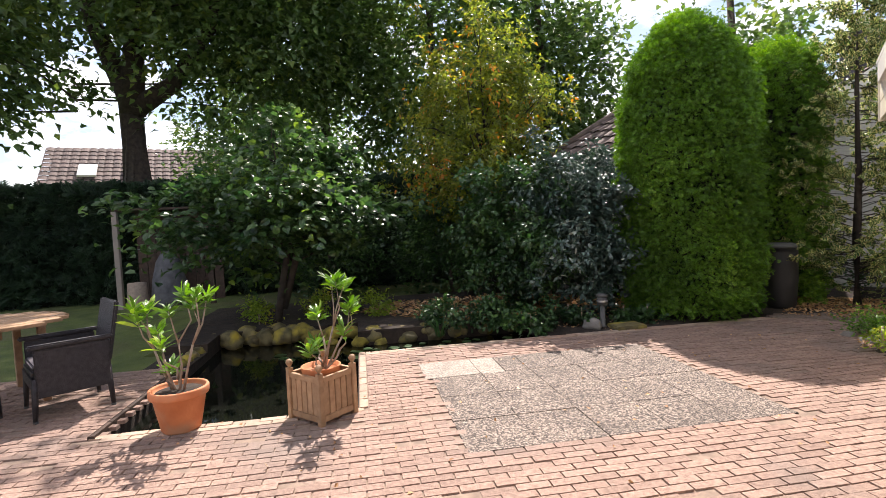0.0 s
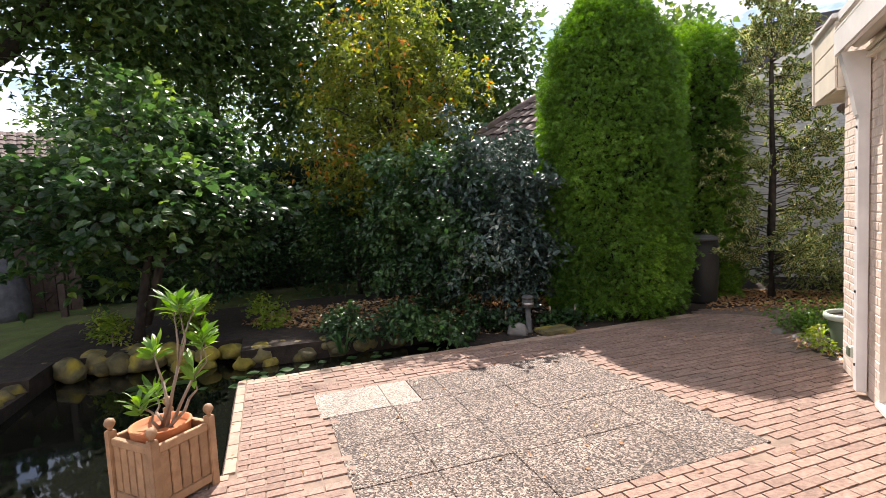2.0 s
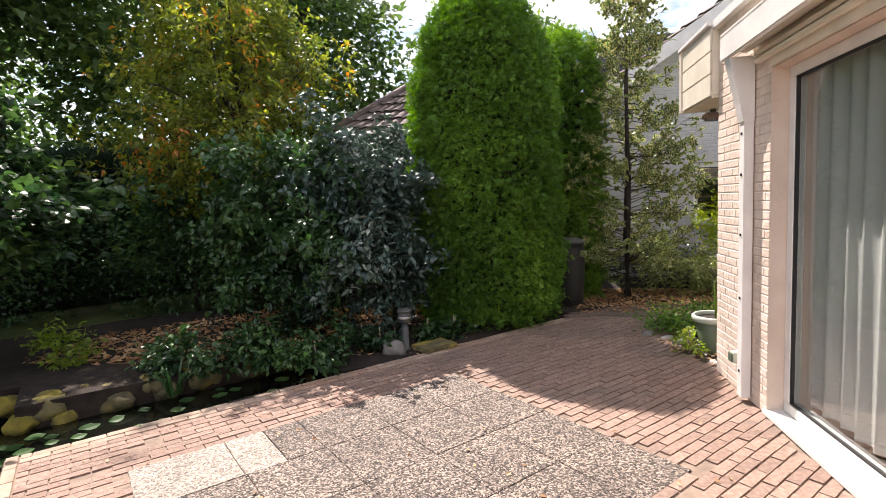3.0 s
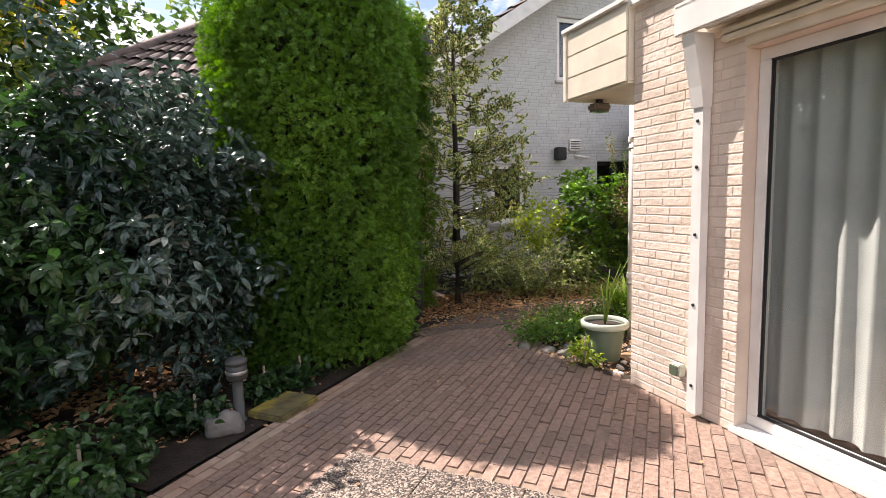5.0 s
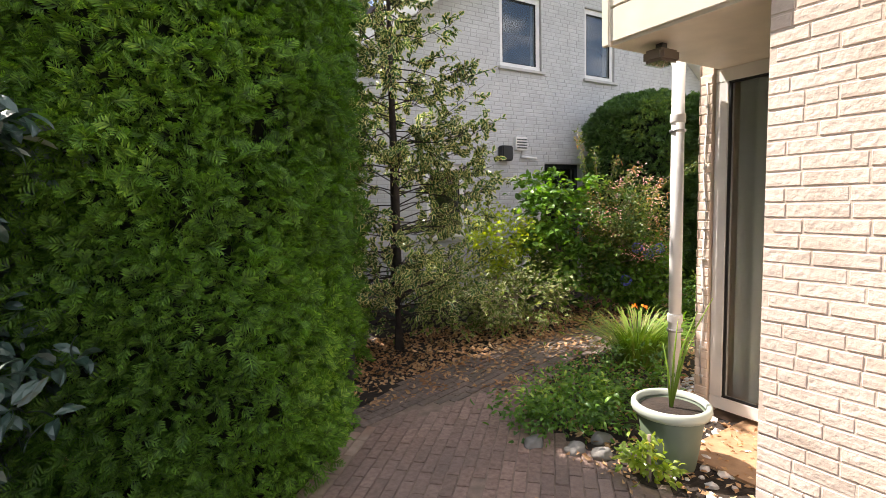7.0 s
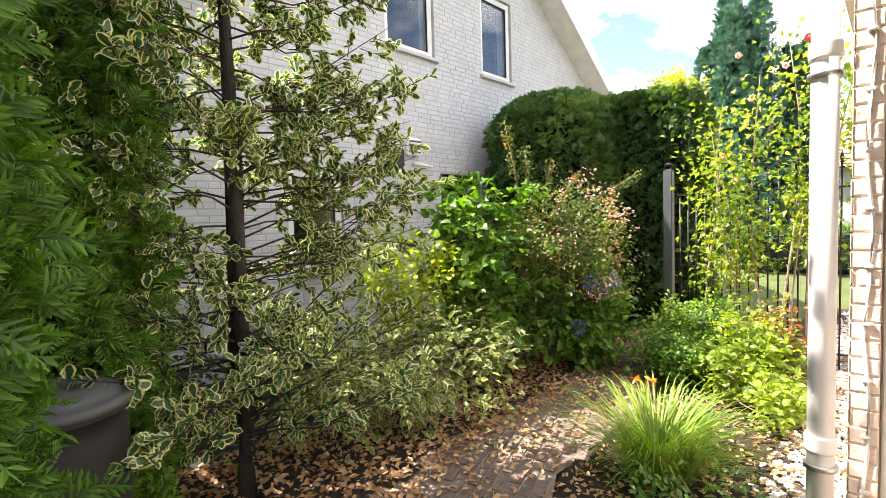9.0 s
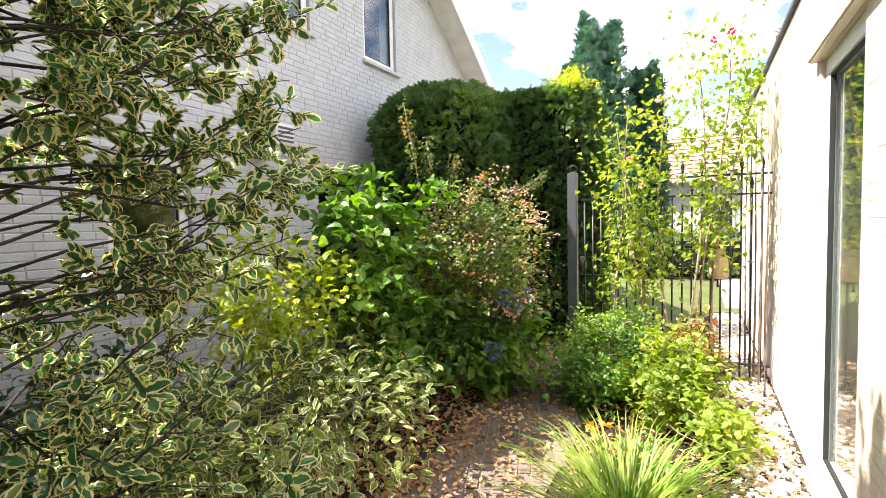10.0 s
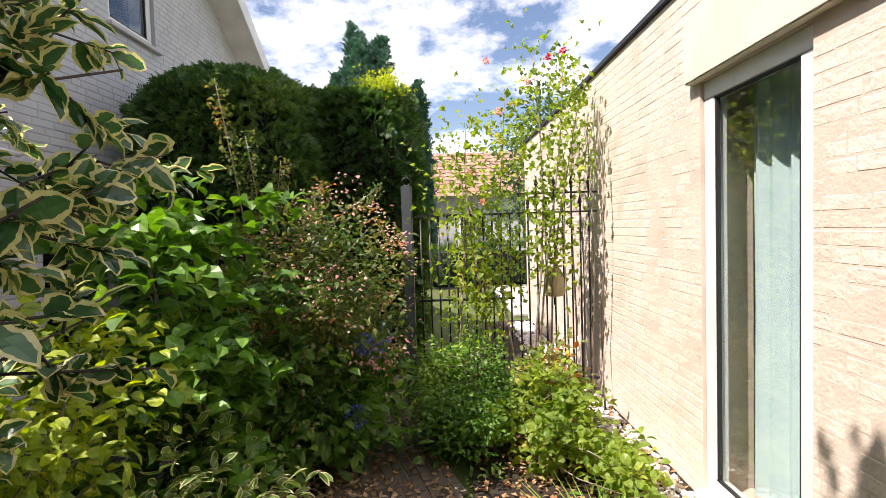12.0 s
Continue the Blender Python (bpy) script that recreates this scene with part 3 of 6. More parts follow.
# ---- openings ----
def glazed(name, label, place, a0, a1, z0, z1, posts, mat=None, deep=0.07, rail=0.07, inset=0.1):
    """A framed window or door; place(a, d, z)."""
    def bar(aa, ab, za, zb, d0, d1):
        p, q = place(aa, d0 + inset - 0.1, za), place(ab, d1 + inset - 0.1, zb)
        return box(min(p[0], q[0]), max(p[0], q[0]), min(p[1], q[1]), max(p[1], q[1]), za, zb, 0.004)
    mat = mat or WHITE
    ob = tagged(part(name, bar(a0 + 0.002, a1 - 0.002, z0 + 0.002, z0 + rail, 0.1, 0.1 + deep), mat), label, "window" if "window" in name else "door", kind="structure")
    part("head", bar(a0 + 0.002, a1 - 0.002, z1 - rail, z1 - 0.002, 0.1, 0.1 + deep), mat, ob)
    edges = [a0, *posts, a1]
    for i, p in enumerate(edges):
        lo = p + 0.002 if i == 0 else p - rail * (0.5 if p != a1 else 1.0)
        hi = p - 0.002 if p == a1 else p + rail * (0.5 if i else 1.0)
        part("post", bar(lo, hi, z0 + rail + 0.001, z1 - rail - 0.001, 0.1, 0.1 + deep), mat, ob)
    for p, q in zip(edges, edges[1:]):
        pane = part("pane", bar(p + rail * 0.5, q - rail * 0.5, z0 + rail * 0.6, z1 - rail * 0.6, 0.13, 0.136), GLASS, ob, "clear window glass")
        pane.visible_shadow = False
        for za, zb, aa, ab in ((z0 + rail, z0 + rail + 0.014, p + rail * 0.5, q - rail * 0.5), (z1 - rail - 0.014, z1 - rail, p + rail * 0.5, q - rail * 0.5)):
            part("gasket", bar(aa, ab, za, zb, 0.104, 0.128), BLACK, ob, "black rubber gasket")
        for e, s in ((p + rail * (1.0 if p == a0 else 0.5), 1), (q - rail * (1.0 if q == a1 else 0.5), -1)):
            part("gasket", bar(min(e, e + s * 0.014), max(e, e + s * 0.014), z0 + rail, z1 - rail, 0.104, 0.128), BLACK, ob, "black rubber gasket")
    return ob


def pleats(name, place, a0, a1, z0, z1, wave, depth, d, label, parent=None, cloth=None):
    n = int((a1 - a0) / wave * 12)
    V = []
    for i in range(n + 1):
        a = a0 + (a1 - a0) * i / n
        o = d + depth * (1.6 * abs(math.sin(math.pi * a / wave)) - 0.8 + 0.3 * math.sin(2 * math.pi * a / (wave * 2.7) + 1.0))
        V += [place(a, o, z0), place(a, o * 0.5 + d * 0.5, z1)]
    F = np.array([(2 * i, 2 * i + 2, 2 * i + 3, 2 * i + 1) for i in range(n)])
    ob = array_mesh(name, np.array([tuple(x) for x in V]), F, cloth or CURTAIN, parent, smooth=True)
    return tagged(ob, label, "curtain")


sliding = glazed("door_sliding", "white framed glazed sliding garden door", west_at, DOOR_W[0], DOOR_W[1], 0.04, DOOR_W[3], [2.86, 3.92])
part("threshold", box(1.03, 1.22, 1.9, 4.96, 0.0, 0.04, 0.008), WHITE, sliding, "pale stone threshold")
pleats("curtain", west_at, 1.92, 4.91, 0.12, 2.26, 0.15, 0.03, 0.215, "pale grey pleated floor-length curtain behind the sliding door")
win_n = glazed("window_north", "tall white framed window in the side wall", north_at, WIN_N[0], WIN_N[1], WIN_N[2], WIN_N[3], [], rail=0.095, inset=0.02)
part("sill", box(2.80, 3.63, 6.60, 6.76, 0.02, 0.065, 0.006), WHITE, win_n, "white window sill")
tagged(part("lintel_board", box(2.2, 3.70, 6.70, 6.76, 2.275, 2.62, 0.008), CREAM), "cream painted board over the tall window", "board", kind="structure")
pleats("curtain", north_at, 2.5, 3.56, 0.1, 2.3, 0.12, 0.036, 0.23, "pale blue-green pleated curtain behind the side window", None, material("blue_curtain", (0.46, 0.57, 0.58), (0.56, 0.67, 0.67), 3, 0.9, 0.1, 200, 0))
win_c = glazed("window_corner", "narrow white framed corner window", return_at, 5.84, 6.62, 0.05, 2.27, [], rail=0.085, inset=0.075)
pleats("curtain", return_at, 5.86, 6.55, 0.1, 2.2, 0.14, 0.02, 0.24, "pale curtain behind the corner window")
for nm, h in zip(("window_upper", "window_upper_gable", "window_lower"), NHOLES[:3]):
    w = glazed(nm, "white framed window of the neighbouring house", gable_at, *h, [], rail=0.085, inset=0.04)
    part("sill", box(h[0] - 0.05, h[1] + 0.05, 11.17, 11.33, h[2] - 0.045, h[2] - 0.002, 0.005), STONE_PALE, w, "pale stone window sill")
ndoor = glazed("door_neighbour", "dark green framed back door of the neighbouring house", gable_at, *NHOLES[3], [5.3], plain("green_black", (0.03, 0.04, 0.04), 0.4))
# Unseen wall behind the panes; the room's dimness is put into its colour.
tagged(part("neighbour_room", box(0.9, 10.5, 13.0, 13.1, 0, 4.9), plain("dim_room", (0.09, 0.09, 0.10), 0.8)), "inner wall of the neighbouring house, coloured dark for the unlit room", "wall", kind="structure")


def tiled_slope(name, corners, mat, rows, cols, parent):
    """Rows of overlapping curved tiles on a slope from eave to ridge, joined."""
    a, b, c, d = [Vector(p) for p in corners]
    n = (b - a).cross(d - a).normalized()
    if n.z < 0:
        n = -n
    V, F = [], []
    for i in range(rows):
        for j in range(cols):
            s = [(j + k / 4) / cols for k in range(5)]
            for t, h in ((i / rows, 0.035), ((i + 1.08) / rows, 0.0)):
                for k, q in enumerate(s):
                    p = a.lerp(b, q).lerp(d.lerp(c, q), min(t, 1.0))
                    V.append(tuple(p + n * (h + (0.0, 0.03, 0.04, 0.03, 0.0)[k])))
            o = (i * cols + j) * 10
            F += [(o + k, o + k + 1, o + k + 6, o + k + 5) for k in range(4)]
    return array_mesh(name, np.array(V), np.array(F), mat, parent, kind="stuff", smooth=False)


nroof = tagged(part("roof_neighbour", wall_mesh(0.0, 11.4, 0, lambda a: 1, [], lambda a, d, z: (a, 10.92 + d * 50 if d else 10.92, gable_top(a) + 0.03 + 0.1 * z), (5.7,)), DARK), "dark tiled pitched roof of the neighbouring house", "roof", kind="structure")
tiled_slope("tiles", [(0.0, 10.9, gable_top(0) + 0.13), (0.0, 25, gable_top(0) + 0.13), (5.7, 25, 6.58), (5.7, 10.9, 6.58)], TILE, 20, 45, nroof)
tiled_slope("tiles", [(11.4, 10.9, gable_top(0) + 0.13), (11.4, 25, gable_top(0) + 0.13), (5.7, 25, 6.58), (5.7, 10.9, 6.58)], TILE, 20, 45, nroof)
for xa in (0.0, 11.4):
    bm = wall_mesh(min(xa, 5.7), max(xa, 5.7), 0, lambda a: 1, [], lambda a, d, z: (a, 10.86 + d * 1.3, gable_top(a) - 0.14 + 0.16 * z))
    part("verge_soffit", bm, WHITE, nroof, "white boxed verge soffit")
    bm = wall_mesh(min(xa, 5.7), max(xa, 5.7), 0, lambda a: 1, [], lambda a, d, z: (a, 10.83 + d * 0.1, gable_top(a) - 0.15 + 0.27 * z))
    part("verge_board", bm, WHITE, nroof, "white verge board")
tagged(part("wall_neighbour_west", box(0.6, 0.9, 11.52, 25, 0, 3.1), BRICK_N), "white side wall of the neighbouring house", "wall", kind="structure")

# ---- plants ----
rng = np.random.default_rng(5)


def spray_arrays(rng, pos, out, size):
    """Flat feathery conifer sprays, each one piece: a curved spine with paired tapering fingers."""
    n = len(pos)
    out = unit(out)
    way = unit(out * 0.7 + np.stack([rng.normal(0, 0.4, n), rng.normal(0, 0.4, n), rng.normal(0.45, 0.4, n)], 1))
    side = unit(np.cross(way, unit(out * 0.8 + rng.normal(0, 0.55, (n, 3)) + (0, 0, 0.5))))
    over = np.cross(side, way)
    L = (size * rng.uniform(0.6, 1.4, n))[:, None]
    droop = rng.uniform(0.15, 0.5, n)[:, None]
    spine = lambda q: pos + way * L * q - np.array((0, 0, 1.0)) * L * droop * q * q
    V, F = [], []
    st = (0.0, 0.16, 0.36, 0.56, 0.76)
    for q in st:
        V.append(spine(q))
    V.append(spine(1.12))
    for i in range(1, 5):
        q = st[i]
        ln = 0.52 * (1.1 - q) + 0.14
        for sg in (1, -1):
            d = unit(way * 0.75 + side * sg * 0.8 - np.array((0, 0, 0.15)))
            w = unit(np.cross(d, over))
            k = len(V)
            m = spine(q) + d * L * ln * 0.5
            V += [m + w * L * 0.065, spine(q) + d * L * ln - over * L * 0.06, m - w * L * 0.065]
            F.append((i, k, k + 1, k + 2))
    k = len(V)
    V += [spine(0.5) + side * L * 0.045, spine(0.5) - side * L * 0.045]
    F.append((0, k, 5, k + 1))
    v = np.stack(V, 1).reshape(-1, 3)
    f = (np.arange(n)[:, None, None] * len(V) + np.array(F)[None]).reshape(-1, 4)
    # 0 at the base, 1 at the tips; drives the painted base shade.
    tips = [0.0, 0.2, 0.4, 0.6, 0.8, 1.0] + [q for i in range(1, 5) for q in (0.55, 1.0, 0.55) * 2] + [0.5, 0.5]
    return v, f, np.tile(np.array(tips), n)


def column_surface(rng, n, centre, rx, ry, height, z0, power=2.6, lean=0.0, square=2.0):
    """Points and outward ways on a clipped column with a rounded top."""
    z = rng.random(n)
    th = rng.uniform(0, 2 * math.pi, n)
    prof = np.maximum(0.03, 1 - np.clip((z - 0.55) / 0.45, 0, 1) ** power) ** 0.6 * (0.9 + 0.1 * np.clip(z / 0.12, 0, 1))
    prof *= 1 + 0.035 * np.sin(5 * th + 9 * z) + 0.03 * np.sin(11 * z * height + 2 * th)
    c, s = np.cos(th), np.sin(th)
    k = (np.abs(c) ** square + np.abs(s) ** square) ** (-1 / square)
    p = np.stack([centre[0] + rx * prof * k * c + lean * z, centre[1] + ry * prof * k * s, z0 + z * height], 1)
    o = np.stack([c / rx, s / ry, np.where(z > 0.8, (z - 0.8) * 6, 0.0)], 1)
    return p, unit(o)


def tufts(rng, pos, out, k, size):
    """Gather k sprays round each place, fanning outwards."""
    d = rng.normal(0, 1, (len(pos), k, 3))
    p = pos[:, None] + d * size
    o = out[:, None] + d * 0.45
    return p.reshape(-1, 3), unit(o.reshape(-1, 3))


def conifer_column(name, centre, rx, ry, height, n, size, mat, label, power=2.6, square=2.0, core=True, z0=0.05):
    t = thing(name, (centre[0], centre[1], 0), label, "conifer")
    part("trunk", tube([(centre[0], centre[1], -0.03), (centre[0], centre[1], height * 0.8)], [0.09, 0.03]), BARK, t)
    p, o = column_surface(rng, n, centre, rx, ry, height, z0, power, 0, square)
    p -= o * rng.random((n, 1)) ** 1.3 * 0.2
    p, o = tufts(rng, p, o, 6, size * 0.55)
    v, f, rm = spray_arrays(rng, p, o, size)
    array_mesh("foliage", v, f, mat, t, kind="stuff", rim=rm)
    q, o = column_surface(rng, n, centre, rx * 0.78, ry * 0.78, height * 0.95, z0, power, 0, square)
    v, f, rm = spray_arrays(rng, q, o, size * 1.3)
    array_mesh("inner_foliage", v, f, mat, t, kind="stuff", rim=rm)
    # Added solid core, coloured near-black for the shade deep in the foliage.
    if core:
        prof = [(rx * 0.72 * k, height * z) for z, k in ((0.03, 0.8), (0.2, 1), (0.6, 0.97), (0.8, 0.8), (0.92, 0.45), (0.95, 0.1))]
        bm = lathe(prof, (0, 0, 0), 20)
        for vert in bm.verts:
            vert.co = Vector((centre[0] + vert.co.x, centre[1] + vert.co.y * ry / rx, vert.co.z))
        part("shade_core", bm, INNER, t)
    return t


conifer_column("clipped_thuja", (-1.03, 7.88), 0.92, 0.96, 4.2, 9600, 0.064, THUJA, "tall clipped bright green thuja with a rounded top", 2.4)
conifer_column("thuja_pillar", (0.0, 9.4), 0.58, 0.6, 3.95, 3600, 0.078, THUJA, "narrow clipped green thuja pillar beside the wall", 9.0, 3.2)


def hedge_block(name, x0, x1, y0, y1, height, n, size, mat, label, power=12.0):
    c = ((x0 + x1) / 2, (y0 + y1) / 2)
    t = thing(name, (*c, 0), label, "hedge")
    rx, ry = (x1 - x0) / 2, (y1 - y0) / 2
    p, o = column_surface(rng, n, c, rx, ry, height, 0.05, power, 0, 3.0)
    p -= o * rng.random((n, 1)) ** 1.5 * 0.15
    k = n // 4
    th, rr = rng.uniform(0, 6.28, k), np.sqrt(rng.random(k))
    top = np.stack([c[0] + rx * rr * np.cos(th), c[1] + ry * rr * np.sin(th), height + rng.normal(0, 0.03, k) - (0.08 if power > 9 else 0.3) * rr ** 4], 1)
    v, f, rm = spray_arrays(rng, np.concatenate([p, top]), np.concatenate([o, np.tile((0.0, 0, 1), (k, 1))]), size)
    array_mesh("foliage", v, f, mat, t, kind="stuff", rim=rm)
    # Added dark block behind the sprays, painted as the hedge's inner shade.
    part("shade_core", box(x0 + 0.26, x1 - 0.26, y0 + 0.26, y1 - 0.26, 0, height - 0.12, 0.1), INNER, t)
    return t


hedge_block("clipped_hedge", 5.35, 6.85, 9.35, 11.05, 3.05, 13000, 0.11, HEDGE, "dark green clipped hedge block beside the gable", 7.0)
hedge_block("clipped_hedge", 6.1, 7.1, 8.35, 10.4, 2.95, 12000, 0.11, HEDGE, "sunlit dark green clipped hedge at the path's end")
hedge_block("low_hedge", 13.5, 14.3, 2.0, 9.5, 1.0, 2200, 0.16, HEDGE, "low clipped hedge across the front lawn")


def long_hedge(a, b, height, thick, n, label):
    a, b = Vector((*a, 0)), Vector((*b, 0))
    t = thing("garden_hedge", (a + b) / 2, label, "hedge")
    d = (b - a).normalized()
    s = Vector((-d.y, d.x, 0))
    q, h = rng.random(n), rng.random(n)
    face = rng.random(n) < 0.75
    side = np.where(face, 1.0, rng.uniform(-1, 1, n))
    z = np.where(face, h * height, height + rng.normal(0, 0.04, n))
    p = np.array(a)[None] + q[:, None] * np.array(b - a)[None] + (side * thick / 2 * (1 + 0.1 * np.sin(q * 60)))[:, None] * np.array(s)[None]
    p[:, 2] = z
    o = np.where(face[:, None], np.array(s)[None], np.array((0, 0, 1.0))[None])
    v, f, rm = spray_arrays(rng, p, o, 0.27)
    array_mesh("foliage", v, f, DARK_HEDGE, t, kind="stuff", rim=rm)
    # Added dark block along the hedge, its colour standing for the shade within.
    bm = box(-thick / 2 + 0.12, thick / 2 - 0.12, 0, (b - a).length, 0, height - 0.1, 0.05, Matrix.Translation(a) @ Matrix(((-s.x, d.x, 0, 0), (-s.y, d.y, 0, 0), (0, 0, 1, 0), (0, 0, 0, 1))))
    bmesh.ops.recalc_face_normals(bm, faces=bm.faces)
    part("shade_core", bm, INNER, t)
    return t


long_hedge((-5.4, 12.6), (-18.5, -1.2), 2.5, 0.9, 15000, "long dark green clipped hedge behind the lawn")


def whorls(rng, pos, axis, k):
    """Rosettes of k drooping leaves round the shoot tips at pos."""
    n = len(pos)
    axis = unit(axis * 0.7 + (0, 0, 0.55))
    a = unit(np.cross(axis, rng.normal(0, 1, (n, 3))))
    b = np.cross(axis, a)
    P, W = [], []
    for i in range(k):
        th = rng.normal(2 * math.pi * i / k, 0.2, (n, 1))
        rad = a * np.cos(th) + b * np.sin(th)
        P.append(pos + axis * 0.012 * (i % 3) + rad * 0.008)
        W.append(unit(rad + axis * rng.uniform(0.05, 0.5, (n, 1)) - np.array((0, 0, 0.18))))
    return np.concatenate(P), np.concatenate(W)


def crown_tree(name, base, trunk, crowns, mat, leaf, label, bark=None, limb=0.06, category="tree", spread=0.35, limbs=14, per=16, bend=0.2, whorl=0, pad=1.0, lump=0.25):
    """A tree or shrub: stems, limbs and leafy clumps. crowns: (centre, radii, clumps, clump size)."""
    bark = bark or BARK
    t = thing(name, base, label, category)
    if trunk:
        bm = bmesh.new()
        for pts, r0, r1 in trunk:
            k = len(pts)
            tube(pts, [r0 + (r1 - r0) * i / (k - 1) for i in range(k)], 10, bm)
        part("trunk", bm, bark, t)
    V, F, R, tips, o = [], [], [], [], 0
    for c, rad, n, size in crowns:
        p, w, cc = clumps(rng, c, rad, n, per, size, lump=lump)
        if pad != 1.0:
            mid = np.repeat(cc, per, 0)
            p[:, 2] = mid[:, 2] + (p[:, 2] - mid[:, 2]) * pad - 0.35 * np.linalg.norm((p - mid)[:, :2], axis=1) ** 2 / size
            w[:, 2] *= 0.4
        if whorl:
            p, w = whorls(rng, p[::whorl], w[::whorl], whorl)
        keep = p[:, 2] > 0.02
        p, w = p[keep], w[keep]
        v, f, rm = leaves(rng, p, w, leaf[0], leaf[1], spread=spread, bend=bend, full=(category == "shrub" and name != "understorey_shrub") or name == "lime_tree")
        V.append(v), F.append(f + o), R.append(rm)
        o += len(v)
        pick = cc[rng.permutation(len(cc))[:limbs]]
        tips += [tuple(x) for x in pick if x[2] > 0.15]
    if tips and limb:
        start = trunk[0][0][-1] if trunk else base
        bs = (start[0], start[1], min(start[2], 0.5 * (base[2] + start[2])) if trunk else base[2])
        branches(rng, bs, tips, limb, t, bark)
    array_mesh("crown", np.concatenate(V), np.concatenate(F), mat, t, kind="stuff", rim=np.concatenate(R))
    return t


# oak behind the hedge
crown_tree("oak_tree", (-13.6, 5.7, -0.03),
           [([(-13.6, 5.7, -0.03), (-13.5, 5.7, 2.5), (-13.7, 5.75, 5.0), (-14.4, 5.3, 7.0), (-15.0, 5.0, 10)], 0.42, 0.14),
            ([(-13.6, 5.75, 4.6), (-13.5, 5.9, 7.0), (-13.2, 6.1, 10)], 0.30, 0.12),
            ([(-13.6, 5.75, 4.7), (-12.9, 6.5, 5.4), (-12.2, 7.2, 6.8), (-11.9, 7.6, 9)], 0.26, 0.09)],
           [((-13.5, 6.5, 10.0), (4.8, 4.8, 3.8), 620, 0.9), ((-13.6, 2.4, 5.6), (2.0, 2.4, 2.0), 130, 0.6), ((-11.6, 8.6, 7.4), (2.8, 3.2, 3.2), 320, 0.8)], OAK, (0.24, 0.15), "large old oak with a forked dark trunk", limb=0.035, limbs=5, per=36)
for c, r, n in (((-9.0, 12.5, 6.4), (3.4, 2.8, 6.0), 390), ((-13.0, 11.5, 6.0), (3.6, 3.4, 5.6), 300), ((-6.3, 14.4, 5.3), (2.4, 2.4, 4.4), 280), ((-20.0, 14.0, 5.0), (4.0, 4.0, 4.6), 300), ((-1.5, 17.5, 4.6), (2.2, 2.0, 2.6), 160)):
    crown_tree("background_tree", (c[0], c[1], -0.03), [([(c[0], c[1], -0.03), (c[0] + 0.2, c[1], 3), (c[0], c[1], 8)], 0.3, 0.1)], [(c, r, n, 0.9)], OAK, (0.26, 0.16), "tall dark deciduous tree behind the garden", limb=0.06, limbs=1, per=32)

crown_tree("lime_tree", (-6.0, 4.35, 0.08), [([(-6.0, 4.35, 0.0), (-5.9, 4.4, 0.6), (-5.85, 4.6, 1.5)], 0.065, 0.04), ([(-5.95, 4.45, 0.3), (-5.7, 4.6, 1.2), (-5.5, 4.9, 2.2)], 0.06, 0.03)],
           [((-5.95, 4.2, 1.75), (1.55, 1.35, 0.8), 110, 0.42), ((-5.85, 5.3, 1.85), (1.0, 1.15, 0.85), 90, 0.42), ((-6.0, 4.8, 2.5), (0.9, 1.0, 0.7), 62, 0.36)], MAPLE, (0.125, 0.095), "small leafy tree with dark stem by the pond", limb=0.02, limbs=12, per=42, pad=0.3, lump=0.4)
crown_tree("photinia_tree", (-4.95, 8.95, 0.0), [([(-4.95, 8.95, -0.03), (-5.05, 8.95, 3.0)], 0.10, 0.04), ([(-4.85, 9.05, -0.03), (-4.5, 9.15, 3.4)], 0.07, 0.03)],
           [((-5.35, 8.85, 3.8), (1.6, 1.3, 2.0), 260, 0.3), ((-4.7, 9.4, 3.6), (1.0, 1.0, 1.45), 150, 0.3), ((-5.1, 7.9, 2.4), (1.6, 1.0, 1.2), 130, 0.3)], PHOT, (0.115, 0.05), "tall photinia shrub with orange young leaves", limb=0.022, limbs=16, per=35, whorl=5, lump=0.4)
crown_tree("silver_shrub", (-2.15, 7.35, 0.0), [([(-2.15, 7.35, -0.03), (-2.1, 7.3, 1.2)], 0.05, 0.03)],
           [((-2.42, 7.2, 1.68), (0.82, 0.7, 0.84), 135, 0.2), ((-2.3, 7.05, 0.85), (0.82, 0.7, 0.68), 110, 0.2)], SILVER, (0.10, 0.046), "dense shrub with glossy grey-green leaves", limb=0.012, per=48, category="shrub", whorl=6, lump=0.38)
crown_tree("ivy_shrub", (-3.4, 7.1, 0.0), [([(-3.4, 7.1, -0.03), (-3.4, 7.0, 1.0)], 0.05, 0.03)],
           [((-3.35, 7.0, 1.4), (0.95, 0.8, 0.95), 150, 0.2), ((-3.1, 6.85, 0.9), (0.9, 0.7, 0.75), 110, 0.2)], IVY, (0.10, 0.055), "dense dark green shrub behind the pond", limb=0.012, per=40, category="shrub", whorl=5, lump=0.35)
for c, r, n, k in (((-5.6, 8.3, 1.0), (1.7, 0.9, 1.1), 260, 0.35), ((-8.3, 7.4, 1.2), (1.6, 1.2, 1.2), 220, 0.4), ((-2.4, 8.9, 1.2), (1.2, 0.6, 1.2), 140, 0.3)):
    crown_tree("understorey_shrub", (c[0], c[1], 0.0), [([(c[0], c[1], -0.03), (c[0], c[1], 0.9)], 0.05, 0.03)], [(c, r, n, k)], IVY, (0.10, 0.06), "dark shrub in the shade under the trees", limb=0.012, limbs=8, per=22, category="shrub")


